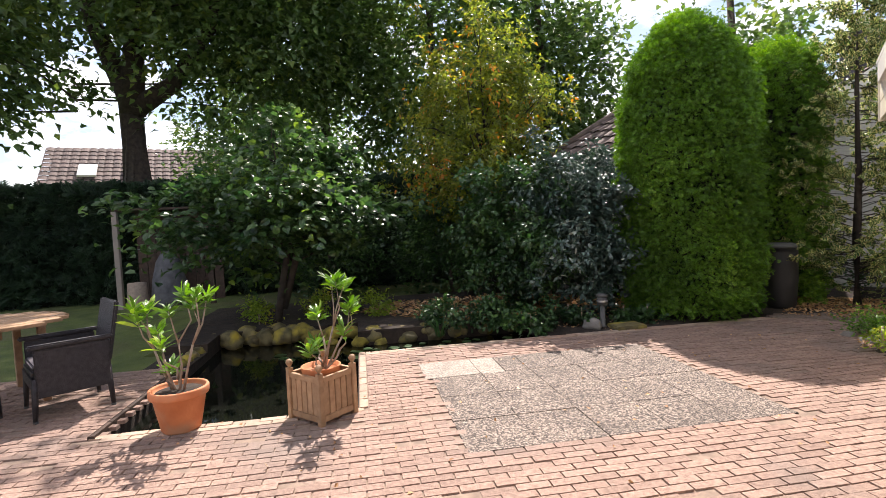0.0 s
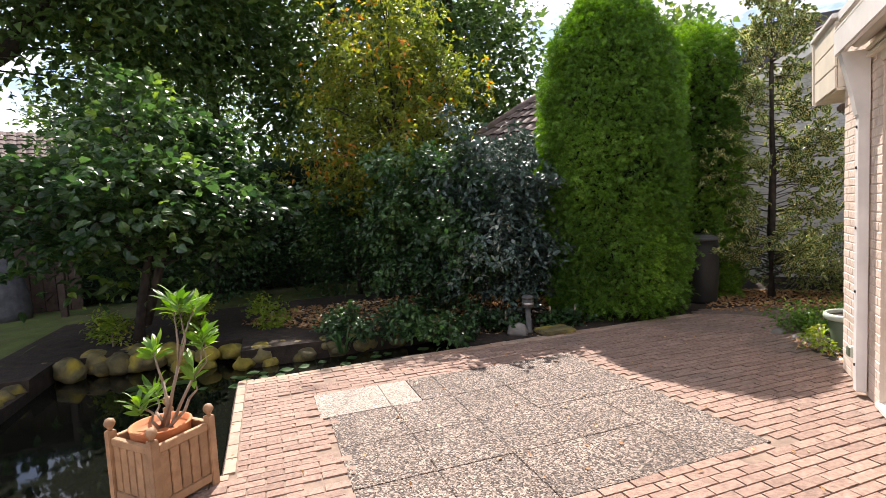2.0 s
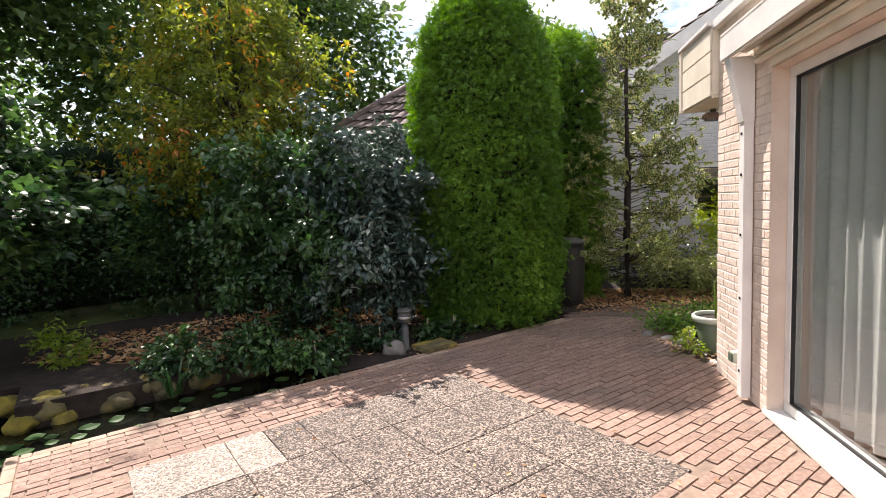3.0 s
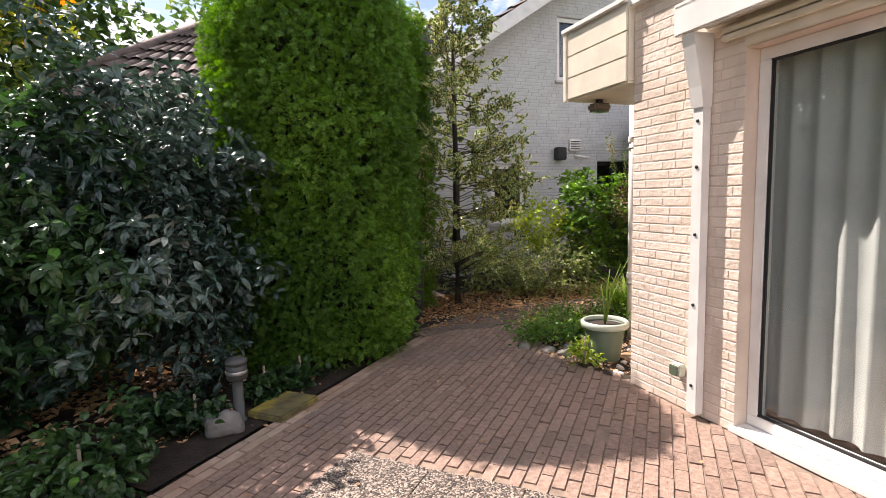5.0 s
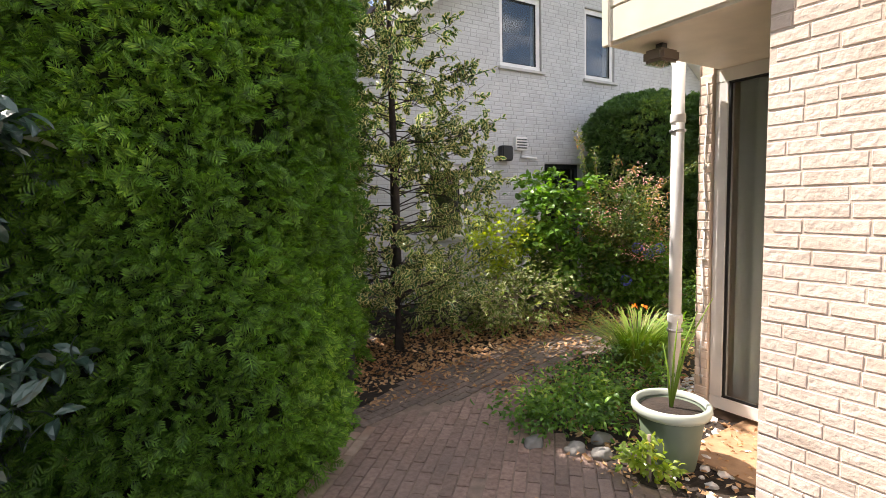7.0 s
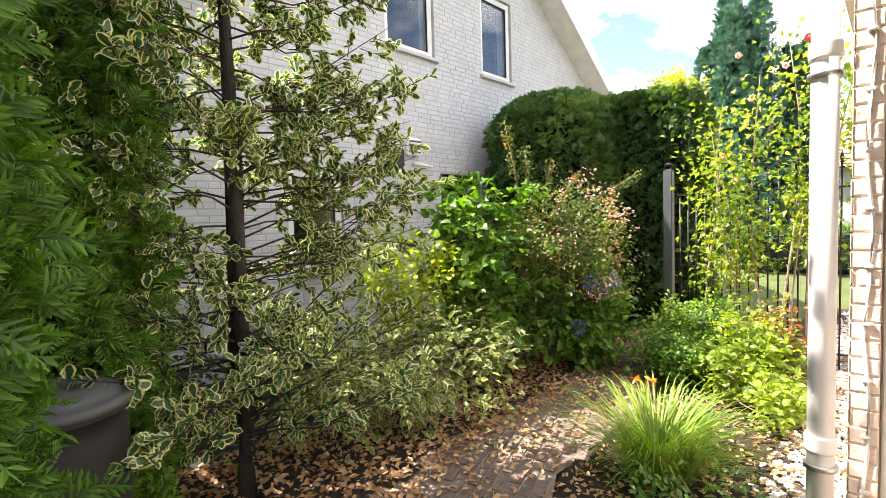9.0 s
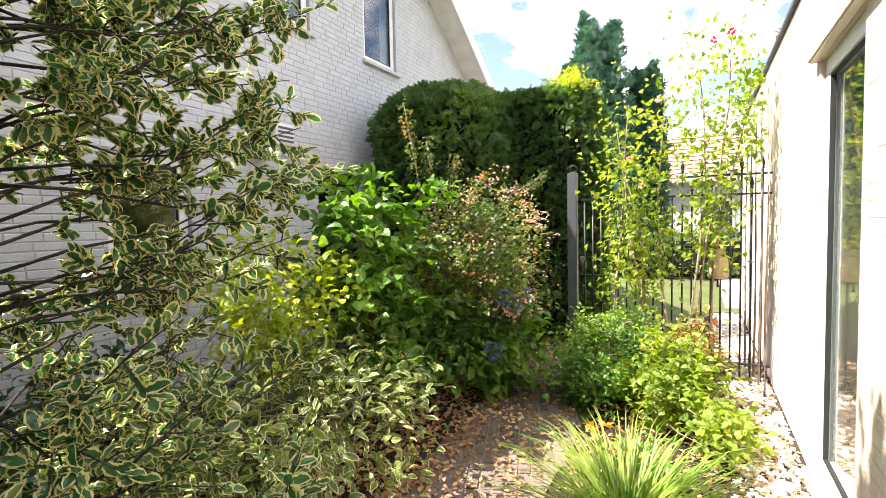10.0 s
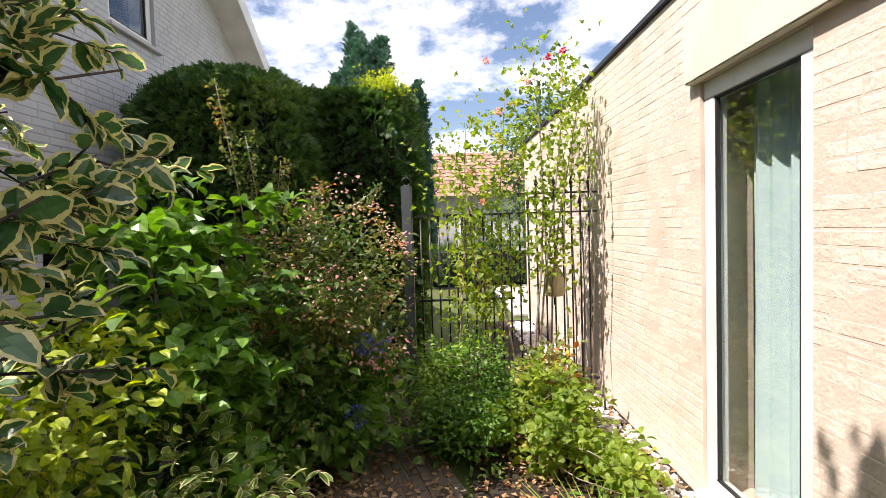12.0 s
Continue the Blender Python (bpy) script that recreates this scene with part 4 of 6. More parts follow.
# variegated holly
def leaf8(rng, pos, way, length, width):
    """Spiny leaf outlines of ten points round a midrib, for plants seen close by."""
    n = len(pos)
    way = unit(way)
    side = unit(np.cross(way, unit(rng.normal(0, 0.5, (n, 3)) + (0, 0, 1))))
    up = np.cross(side, way)
    L = (length * rng.uniform(0.6, 1.25, n))[:, None]
    W = (width * rng.uniform(0.75, 1.2, n))[:, None]
    st = [(0.0, 0.0), (0.2, 0.34), (0.36, 0.36), (0.52, 0.47), (0.68, 0.38), (0.82, 0.30)]
    V = []
    for t, w in st:
        lift = 0.12 * (1 if w > 0.37 or w < 0.35 else 0.2)
        c = pos + way * L * t - up * L * 0.22 * t * t
        if w == 0:
            V.append(c)
        else:
            V += [c + side * W * w * 1.12 + up * W * lift, c, c - side * W * w * 1.12 + up * W * lift]
    V.append(pos + way * L - up * L * 0.24)
    v = np.stack(V, 1).reshape(-1, 3)
    q = [(0, 2, 1), (0, 3, 2)]
    for s in range(4):
        a = 1 + 3 * s
        q += [(a, a + 1, a + 4), (a, a + 4, a + 3), (a + 1, a + 2, a + 5), (a + 1, a + 5, a + 4)]
    q += [(13, 14, 16), (14, 15, 16)]
    f = (np.arange(n)[:, None, None] * 17 + np.array(q)[None]).reshape(-1, 3)
    rim = np.tile(np.array([0.3] + [1, 0, 1] * 5 + [1.0]), n)
    return v, f, rim


def holly():
    t = thing("variegated_holly", (0.95, 9.15, 0.0), "slender holly tree with cream-edged leaves", "tree")
    part("trunk", tube([(0.95, 9.15, -0.03), (0.94, 9.14, 0.8), (0.97, 9.16, 1.8), (0.95, 9.13, 3.0), (0.96, 9.15, 4.3)], [0.06, 0.055, 0.045, 0.03, 0.01], 10), BARK, t)
    bm = bmesh.new()
    P, W = [], []
    for k in range(196):
        z = 0.3 + 4.05 * ((k % 150) / 150) if k < 150 else (rng.uniform(1.1, 2.2) if k < 168 else rng.uniform(0.3, 0.9))
        az = k * 2.4 + rng.normal(0, 0.3) if k < 150 else (rng.uniform(-0.95, -0.1) if k < 168 else rng.uniform(0, 6.28))
        reach = (0.95 if z < 2.2 else 0.95 - 0.28 * (z - 2.2)) * (rng.uniform(0.5, 1.05) if k < 150 else rng.uniform(0.75, 1.12))
        if z < 0.9:
            reach *= 1.05
        d = Vector((math.cos(az), math.sin(az), rng.uniform(-0.1, 0.65)))
        s = Vector((0.95, 9.15, z))
        e = s + d * reach
        if e.y > 11.0 or (Vector((0.93, 8.05, e.z)) - e).length < 0.45 or (Vector((0.93, 8.05, 1.5)) - e).length < 0.5:
            continue
        mid = s.lerp(e, 0.5) + Vector((*rng.normal(0, 0.05, 2), -0.07))
        tube([s, s.lerp(mid, 0.5) + Vector((0, 0, 0.02)), mid, e], [0.0065, 0.0055, 0.004, 0.002], 5, bm)
        for j in range(11):
            q = rng.uniform(0.25, 1.0)
            o = s.lerp(e, q) + Vector((0, 0, -0.05 * math.sin(q * 3.1)))
            td = Vector(rng.normal(0, 1, 3)).normalized() * 0.6 + d * 0.5
            e2 = o + td * rng.uniform(0.1, 0.26)
            tube([o, e2], [0.003, 0.0015], 4, bm)
            for i in range(10):
                P.append(tuple(o.lerp(e2, rng.uniform(0.3, 1.0))))
                W.append(tuple(td + Vector(rng.normal(0, 0.7, 3))))
    part("branch", bm, BARK, t)
    P, W = np.array(P), np.array(W)
    clear = (np.linalg.norm(P - (0.93, 8.1, 1.53), axis=1) > 0.5) & (np.linalg.norm((P - (0.9, 8.05, 0))[:, :2], axis=1) > 0.36)
    P, W = P[clear], W[clear]
    v, f, rm = leaf8(rng, P, W, 0.056, 0.038)
    array_mesh("crown", v, f, HOLLY, t, "cream-edged holly leaves", "stuff", rm)
    return t


holly()


# shrubs along the path
def shrub(name, base, crowns, mat, leaf, label, per=24, limbs=14, bark=None, limb=0.008, bend=0.2, pad=1.0):
    return crown_tree(name, (*base, 0.0), [([(base[0], base[1], -0.02), (base[0], base[1], 0.25)], limb * 2, limb)], crowns, mat, leaf, label, bark or BARK_PALE, limb if limbs > 4 else 0, "shrub", limbs=limbs, per=per, bend=bend, pad=pad, lump=0.35)


shrub("cream_edged_shrub", (2.4, 9.1), [((2.4, 9.1, 0.42), (0.8, 0.42, 0.38), 90, 0.15), ((1.7, 9.5, 0.35), (0.6, 0.5, 0.36), 45, 0.15)], VARI, (0.07, 0.03), "spreading shrub with cream-edged leaves beside the path")
shrub("golden_shrub", (2.4, 9.5), [((2.45, 9.5, 0.98), (0.48, 0.36, 0.38), 80, 0.14)], YELLOW, (0.055, 0.032), "golden yellow-leaved shrub against the white wall")
shrub("broad_leaved_shrub", (3.45, 9.5), [((3.4, 9.4, 1.25), (0.55, 0.48, 0.62), 70, 0.2), ((3.15, 9.35, 0.7), (0.5, 0.45, 0.5), 45, 0.2)], FRESH, (0.095, 0.07), "upright shrub with broad fresh green leaves", pad=0.35)
ab = shrub("abelia_shrub", (4.0, 9.1), [((3.9, 8.8, 1.2), (0.58, 0.45, 0.48), 150, 0.15), ((3.9, 9.0, 0.65), (0.5, 0.42, 0.45), 80, 0.16)], ABELIA, (0.04, 0.022), "arching abelia bush with pale pink blossoms and bronze shoots", per=34)
p, w, _ = clumps(rng, (3.95, 8.75, 1.25), (0.62, 0.5, 0.5), 90, 10, 0.08, inner=0.85)
v, f, rm = leaves(rng, p, w, 0.028, 0.018)
array_mesh("blossom", v, f, PETAL_PINK, ab, "pale pink blossoms", "stuff", rm)
for x, y, z, tx, ty, tz in ((3.7, 9.15, 1.3, 3.55, 9.25, 2.35), (3.9, 9.1, 1.4, 4.1, 9.1, 2.0), (3.9, 9.0, 1.4, 4.15, 8.85, 1.85), (4.2, 9.0, 1.4, 5.1, 8.6, 1.9), (3.8, 9.1, 1.3, 3.8, 9.2, 2.1)):
    part("shoot", tube([(x, y, z), ((x + tx) / 2, (y + ty) / 2, (z + tz) / 2 + 0.05), (tx, ty, tz)], [0.006, 0.004, 0.002], 5), BARK_PALE, ab)
    q = rng.random((170, 1)) * 0.6 + 0.4
    p = np.array((x, y, z)) + q * np.array((tx - x, ty - y, tz - z)) + rng.normal(0, 0.032, (170, 3))
    v, f, rm = leaves(rng, p, rng.normal(0, 1, (170, 3)), 0.036, 0.02)
    array_mesh("shoot_leaves", v, f, ABELIA, ab, "bronze young leaves", "stuff", rm)
hy = shrub("hydrangea", (4.25, 8.95), [((4.2, 8.85, 0.5), (0.55, 0.38, 0.42), 110, 0.16)], FRESH, (0.09, 0.06), "low hydrangea with a few blue flower heads")
for x, y, z in ((3.84, 8.58, 0.88), (4.0, 8.55, 0.8), (4.15, 8.5, 0.86), (3.7, 8.62, 0.5)):
    d = unit(rng.normal(0, 1, (90, 3)))
    v, f, rm = leaves(rng, np.array((x, y, z)) + d * 0.05, d, 0.022, 0.02)
    array_mesh("flower_head", v, f, PETAL_BLUE, hy, "blue hydrangea flower head", rim=rm)
shrub("green_mound", (4.75, 7.95), [((4.85, 7.95, 0.3), (0.6, 0.4, 0.32), 150, 0.12), ((4.3, 8.0, 0.2), (0.4, 0.3, 0.24), 60, 0.12)], FRESH, (0.045, 0.024), "mounded bush with small fresh green leaves", per=34)
shrub("yellow_mound", (4.1, 7.55), [((4.1, 7.5, 0.3), (0.36, 0.28, 0.28), 45, 0.12), ((3.7, 7.2, 0.16), (0.35, 0.2, 0.16), 22, 0.1)], ROSE, (0.06, 0.046), "low bush with yellow-green lobed leaves")
shrub("bronze_mound", (4.5, 7.35), [((4.5, 7.35, 0.35), (0.3, 0.25, 0.3), 50, 0.12)], ABELIA, (0.06, 0.035), "small bush with bronze autumn leaves")
shrub("ground_cover", (1.35, 7.2), [((1.2, 7.05, 0.1), (0.5, 0.4, 0.16), 110, 0.12), ((1.75, 7.2, 0.12), (0.45, 0.35, 0.16), 55, 0.12)], FRESH, (0.045, 0.022), "low trailing green ground cover at the path's edge", limbs=4)
shrub("leafy_weed", (0.98, 6.32), [((0.98, 6.32, 0.09), (0.1, 0.1, 0.1), 9, 0.06)], ROSE, (0.05, 0.025), "small pale weed beside the flower pot", limbs=3)
shrub("wall_creeper", (1.9, 10.3), [((1.7, 10.4, 0.3), (0.9, 0.4, 0.3), 60, 0.2)], IVY, (0.06, 0.04), "dark low creeper at the foot of the wall", limbs=4)


def blades(name, base, n, height, spread, mat, label, width=0.0045, category="plant", kind=""):
    t = thing(name, (*base, 0.0), label, category)
    az, r0 = rng.uniform(0, 6.28, n), rng.random(n) * spread * 0.3
    h, out = height * rng.uniform(0.5, 1.1, n), spread * rng.uniform(0.3, 1.1, n)
    c, s = np.cos(az), np.sin(az)
    V = []
    for q, wd in ((0, 1.0), (0.4, 1.0), (0.75, 0.7), (1.0, 0.05)):
        rr = r0 + out * q ** 1.4
        z = h * (1.75 * q - 0.95 * q * q)
        for sg in (-1, 1):
            V.append(np.stack([base[0] + rr * c - sg * s * width * wd, base[1] + rr * s + sg * c * width * wd, z], 1))
    v = np.stack(V, 1).reshape(-1, 3)
    f = (np.arange(n)[:, None, None] * 8 + np.array([(0, 1, 3, 2), (2, 3, 5, 4), (4, 5, 7, 6)])[None]).reshape(-1, 4)
    array_mesh("blade", v, f, mat, t, kind="stuff")
    return t


grass = blades("day_lily", (2.5, 7.55), 620, 0.5, 0.55, GRASS, "clump of arching day lily leaves with an orange flower")
part("flower_stem", tube([(2.6, 7.62, 0), (2.66, 7.68, 0.36), (2.7, 7.74, 0.47)], [0.004, 0.004, 0.003], 5), GRASS, grass)
for k in range(2):
    d = unit(rng.normal(0, 1, (7, 3)) + (0, 0, 0.6))
    v, f, rm = leaves(rng, np.tile((2.7 + 0.05 * k, 7.74 - 0.07 * k, 0.46), (7, 1)), d, 0.05, 0.026)
    array_mesh("flower", v, f, PETAL_ORANGE, grass, "orange lily flower", rim=rm)
shrub("leafy_perennial", (2.95, 7.5), [((2.95, 7.5, 0.16), (0.12, 0.12, 0.18), 9, 0.08)], FRESH, (0.09, 0.025), "upright perennial with narrow green leaves", limbs=6)


# climbing rose on the fence
def climbing_rose():
    t = thing("climbing_rose", (5.15, 7.55, 0), "climbing rose with yellow-green leaves on the iron fence", "rose")
    P = []
    stems = [(5.1, 7.9, 5.25, 8.0, 2.3), (5.1, 7.75, 5.2, 7.85, 2.5), (5.2, 7.5, 5.2, 7.6, 2.7), (5.15, 7.3, 5.15, 7.3, 2.95), (5.2, 7.2, 5.3, 6.95, 2.6), (5.15, 7.6, 5.3, 7.95, 2.0), (5.2, 7.25, 5.15, 7.1, 3.0)]
    for x, y, tx, ty, h in stems:
        a, b = Vector((x, y, -0.02)), Vector((tx, ty, h))
        pts = [a.lerp(b, q) + Vector((0.05 * math.sin(7 * q + y * 9), 0.07 * math.sin(5 * q + y * 20), 0)) for q in (0, 0.2, 0.4, 0.6, 0.8, 1)]
        part("stem", tube(pts, [0.014, 0.012, 0.010, 0.008, 0.006, 0.003], 6), BARK_PALE, t)
        for i in range(330):
            q = rng.uniform(0.4, 1) if ty < 7.4 else rng.uniform(0.3, 1)
            k = min(int(q * 5), 4)
            c = pts[k].lerp(pts[k + 1], q * 5 - k)
            P.append(np.array(c) + rng.normal(0, 0.17 if q > 0.6 else 0.10, 3))
    P = np.array(P)
    P = P[P[:, 1] > 6.8]
    v, f, rm = leaves(rng, P, rng.normal(0, 1, P.shape) + (0, 0, -0.1), 0.065, 0.048)
    array_mesh("foliage", v, f, ROSE, t, "yellow-green rose leaves", "stuff", rm)
    for c, m in (((5.12, 7.18, 2.92), PETAL_RED), ((5.2, 7.35, 2.75), PETAL_PINK), ((5.15, 7.6, 2.5), PETAL_PINK), ((5.2, 7.85, 2.0), PETAL_PINK), ((5.1, 7.7, 2.9), PETAL_PINK), ((5.2, 7.75, 1.75), PETAL_PINK), ((5.15, 7.05, 2.98), PETAL_RED)):
        d = unit(rng.normal(0, 1, (26, 3)))
        v, f, rm = leaves(rng, np.array(c) + d * 0.012, d, 0.026, 0.026)
        array_mesh("rose_flower", v, f, m, t, "rose blossom", rim=rm)
    return t


climbing_rose()


def wall_vine():
    t = thing("wall_vine", (5.6, 6.85, 0), "bare climbing stems trained up the side wall", "vine")
    for k in range(5):
        y, x = 6.80 + 0.02 * k, 5.0 + 0.22 * k
        pts = [(x + 0.06 * math.sin(z * 3 + k), y, z) for z in (0, 0.6, 1.2, 1.7, 2.1, 2.5 - 0.1 * k)]
        part("stem", tube(pts, [0.010, 0.010, 0.008, 0.007, 0.006, 0.003], 5), BARK_PALE, t)
    p = np.stack([rng.uniform(5.0, 6.1, 140), rng.uniform(6.8, 6.95, 140), rng.uniform(1.9, 2.8, 140)], 1)
    v, f, rm = leaves(rng, p, rng.normal(0, 1, p.shape), 0.06, 0.045)
    array_mesh("foliage", v, f, ROSE, t, kind="stuff", rim=rm)


wall_vine()


# leaf litter and gravel
def inside_bed(x, y):
    return x > 1.0 or y > 6.3 + 0.6 * (x - 0.8)


def litter(name, n, area, size, mat, label, z=0.006):
    pts = []
    while len(pts) < n:
        x, y = rng.uniform(area[0], area[1]), rng.uniform(area[2], area[3])
        if area[4](x, y):
            pts.append((x, y, z + 0.014 * rng.random()))
    p = np.array(pts)
    w = np.stack([rng.normal(0, 1, n), rng.normal(0, 1, n), rng.normal(0.05, 0.12, n)], 1)
    v, f, rm = leaves(rng, p, w, size, size * 0.6, fold=0.3, bend=-0.15)
    ob = array_mesh(name, v, f, mat, rim=rm)
    return tagged(ob, label, "leaves", kind="stuff")


litter("fallen_leaves", 8500, (0.1, 6.4, 7.9, 9.7, lambda x, y: y > 7.95 + 0.04 * x and (y > 8.35 + 0.08 * x or rng.random() < 0.35)), 0.048, DRY, "dry brown fallen leaves along the path")
litter("fallen_leaves_bed", 3600, (1.0, 6.4, 6.75, 7.95, lambda x, y: rng.random() < 0.9), 0.045, DRY, "dry fallen leaves on the bed by the house")
litter("fallen_leaves_bank", 3000, (-5.6, -1.6, 5.5, 8.2, lambda x, y: 6.4 < to_uv(x, y)[1] < 8.6), 0.07, DRY, "dry leaves strewn on the pond bank", 0.075)
litter("corner_leaves", 420, (0.8, 1.95, 5.85, 6.75, lambda x, y: inside_bed(x, y)), 0.04, DRY, "dry brown leaves round the flower pot")
litter("scattered_leaves", 130, (-3.6, 1.0, 1.5, 6.6, lambda x, y: on_patio(x, y)), 0.035, DRY, "a few dry leaves on the patio")


def stones(name, n, area, r0, r1, mat, label, z=0.0):
    ico = bmesh.new()
    bmesh.ops.create_icosphere(ico, subdivisions=1, radius=1)
    bv = np.array([v.co[:] for v in ico.verts])
    bf = np.array([[v.index for v in f.verts] for f in ico.faces])
    ico.free()
    V, F = [], []
    for i in range(n):
        while True:
            x, y = rng.uniform(area[0], area[1]), rng.uniform(area[2], area[3])
            if area[4](x, y):
                break
        r = rng.uniform(r0, r1) * np.array((1, rng.uniform(0.6, 1), rng.uniform(0.4, 0.7)))
        a = rng.uniform(0, 6.28)
        q = (bv + rng.normal(0, 0.12, bv.shape)) * r
        q = np.stack([q[:, 0] * math.cos(a) - q[:, 1] * math.sin(a), q[:, 0] * math.sin(a) + q[:, 1] * math.cos(a), q[:, 2]], 1)
        V.append(q + (x, y, z + r[2] * 0.5))
        F.append(bf + len(bv) * i)
    return tagged(array_mesh(name, np.concatenate(V), np.concatenate(F), mat), label, "gravel", kind="stuff")


stones("gravel_strip", 2600, (2.2, 8.8, 6.74, 7.2, lambda x, y: y < 6.95 + 0.2 * rng.random()), 0.012, 0.03, PEBBLE, "strip of pale pebbles along the house wall")
stones("pot_gravel", 80, (1.08, 1.95, 5.9, 6.6, lambda x, y: True), 0.012, 0.035, PEBBLE, "pale pebbles in the corner beside the pot")


def rock(at, r, mat, label, seed, group=""):
    bm = bmesh.new()
    bmesh.ops.create_icosphere(bm, subdivisions=3, radius=1)
    for v in bm.verts:
        k = 1 + 0.35 * noise.noise(v.co * 1.3 + Vector((seed, 0, 0))) + 0.1 * noise.noise(v.co * 4 + Vector((0, seed, 0)))
        v.co = Vector((at[0] + v.co.x * r[0] * k, at[1] + v.co.y * r[1] * k, at[2] + v.co.z * r[2] * k + r[2] * 0.6))
    for f in bm.faces:
        f.smooth = True
    return tagged(part("rock", bm, mat), label, "rock", group)


rock((-1.88, 6.22, 0), (0.13, 0.10, 0.08), STONE, "pale grey rough stone beside the garden lamp", 3.1)
for k, (x, y) in enumerate(((0.98, 6.62), (1.12, 6.75), (0.9, 6.75), (0.75, 6.95))):
    rock((x, y, -0.01), (0.07, 0.05, 0.04), STONE, "grey edging stone by the ground cover", k * 1.7, "edging stones")
for k in range(26):
    q = k / 25
    u = -1.75 + 2.1 * q + rng.normal(0, 0.06)
    x, y = uv(u, 6.95 + 0.14 * math.sin(k * 1.7)) if k < 20 else uv(0.35 + 0.38 * (k - 20), 6.42)
    s = rng.uniform(0.10, 0.2)
    rock((x, y, -0.1), (s, s * 0.8, s * 0.75), ROCK, "mossy rounded rock on the pond's edge", k * 2.3, "pond rocks")
for k in range(8):
    x, y = uv(-1.86, 5.3 + 0.2 * k)
    rock((x, y, -0.08), (0.11, 0.09, 0.08), ROCK, "mossy rounded rock on the pond's edge", k * 3.3 + 1, "pond rocks")
tagged(part("mossy_slab", box(-0.2, 0.2, -0.15, 0.15, 0.0, 0.05, 0.012, pose(-1.5, 6.42, 0.0, 0, 0, 46)), ROCK), "flat mossy stepping slab at the bed's edge", "slab")
MOSS = material("moss", (0.13, 0.11, 0.02), (0.34, 0.27, 0.035), 11, 0.95, 0.9, 60, 0.25, stain=(0.10, 0.08, 0.045), stain_scale=4)
for k in range(18):
    x, y = uv(-0.5 + 0.11 * k + rng.normal(0, 0.05), (6.34, 6.5, 6.42)[k % 3] + (0 if k > 5 else 0.25))
    q = rng.uniform(0.08, 0.15)
    rock((x, y, -0.06 if k % 3 else -0.13), (q, q * 0.85, q * 0.7), MOSS if k < 11 else ROCK, "rounded rock under bright yellow-green moss" if k < 11 else "mossy rounded rock on the pond's edge", k * 1.9 + 0.4, "pond rocks")
for (x, y) in (uv(1.2, 5.95), uv(2.1, 6.0)):
    blades("pond_plant", (x, y), 16, 0.34, 0.2, IVY, "green water plant at the pond's edge", 0.012)
for k in range(34):
    u, v2 = rng.uniform(-0.9, 2.3), rng.uniform(5.7, 6.2)
    x, y = uv(u, v2)
    r = rng.uniform(0.04, 0.08)
    bm = bmesh.new()
    bm.faces.new([bm.verts.new((x + r * math.cos(a), y + r * math.sin(a), -0.114 + 0.004 * math.sin(3 * a))) for a in [0.3 + 5.7 * i / 12 for i in range(13)] ] + [])
    ob = tagged(part("lily_pad", bm, IVY), "round floating water lily leaf", "lily pad", "lily pads")
for (x, y), h in ((uv(-0.4, 7.6), 0.4), (uv(0.5, 7.5), 0.4), (uv(-1.3, 7.4), 0.4)):
    shrub("bank_plant", (x, y), [((x, y, 0.25), (0.26, 0.22, h * 0.5), 26, 0.12)], ROSE if h < 0.5 else PHOT, (0.06, 0.03), "low yellow-green plant on the pond bank", limbs=4)


# ---- pots and furniture ----
def leggy_plant(t, base, stems, seed):
    """Bare crooked stems that fork and end in upright whorls of long fresh leaves."""
    r = np.random.default_rng(seed)
    P, W = [], []
    base = Vector(base)
    for dx, dy, h, forks in stems:
        a = base + Vector((dx * 0.15, dy * 0.15, 0))
        kn = base + Vector((dx * 0.55, dy * 0.55, h * 0.5))
        mid = a.lerp(kn, 0.55) + Vector((r.normal(0, 0.02), r.normal(0, 0.02), 0))
        part("stem", tube([a, mid, kn], [0.011, 0.009, 0.008], 6), BARK_PALE, t)
        for k in range(forks):
            ang = r.uniform(0, 6.28)
            b = base + Vector((dx + 0.09 * math.cos(ang), dy + 0.09 * math.sin(ang), h * r.uniform(0.82, 1.04)))
            bow = kn.lerp(b, 0.5) + Vector((r.normal(0, 0.025), r.normal(0, 0.025), -0.02))
            part("twig", tube([kn, bow, b], [0.0075, 0.006, 0.0045], 6), BARK_PALE, t)
            for i in range(15):
                P.append(np.array(b) + (0, 0, -0.05 + 0.07 * i / 15))
                th = 2.4 * i + r.normal(0, 0.3)
                W.append((math.cos(th), math.sin(th), 0.35 + 0.9 * i / 15))
    v, f, rm = leaves(r, np.array(P), np.array(W), 0.125, 0.034, bend=0.14, spread=0.12, full=True)
    array_mesh("foliage", v, f, FRESH, t, "long fresh green leaves", "stuff", rm)


pot = thing("terracotta_pot", (-3.42, 1.68, 0), "orange terracotta pot with a leggy oleander on the patio", "flower pot")
bm = lathe([(0.0184, 0), (0.1242, 0), (0.138, 0.0184), (0.184, 0.2576), (0.1886, 0.2622), (0.2042, 0.2668), (0.2079, 0.276), (0.2098, 0.3174), (0.2042, 0.3266), (0.1886, 0.3266), (0.184, 0.3128), (0.1748, 0.2852), (0.0184, 0.2852)], (-3.42, 1.68, 0), 48)
part("pot", bm, TERRA, pot)
part("soil", lathe([(0.0092, 0), (0.1748, 0), (0.1656, 0.01104), (0.0184, 0.0184)], (-3.42, 1.68, 0.285), 24), SOIL, pot)
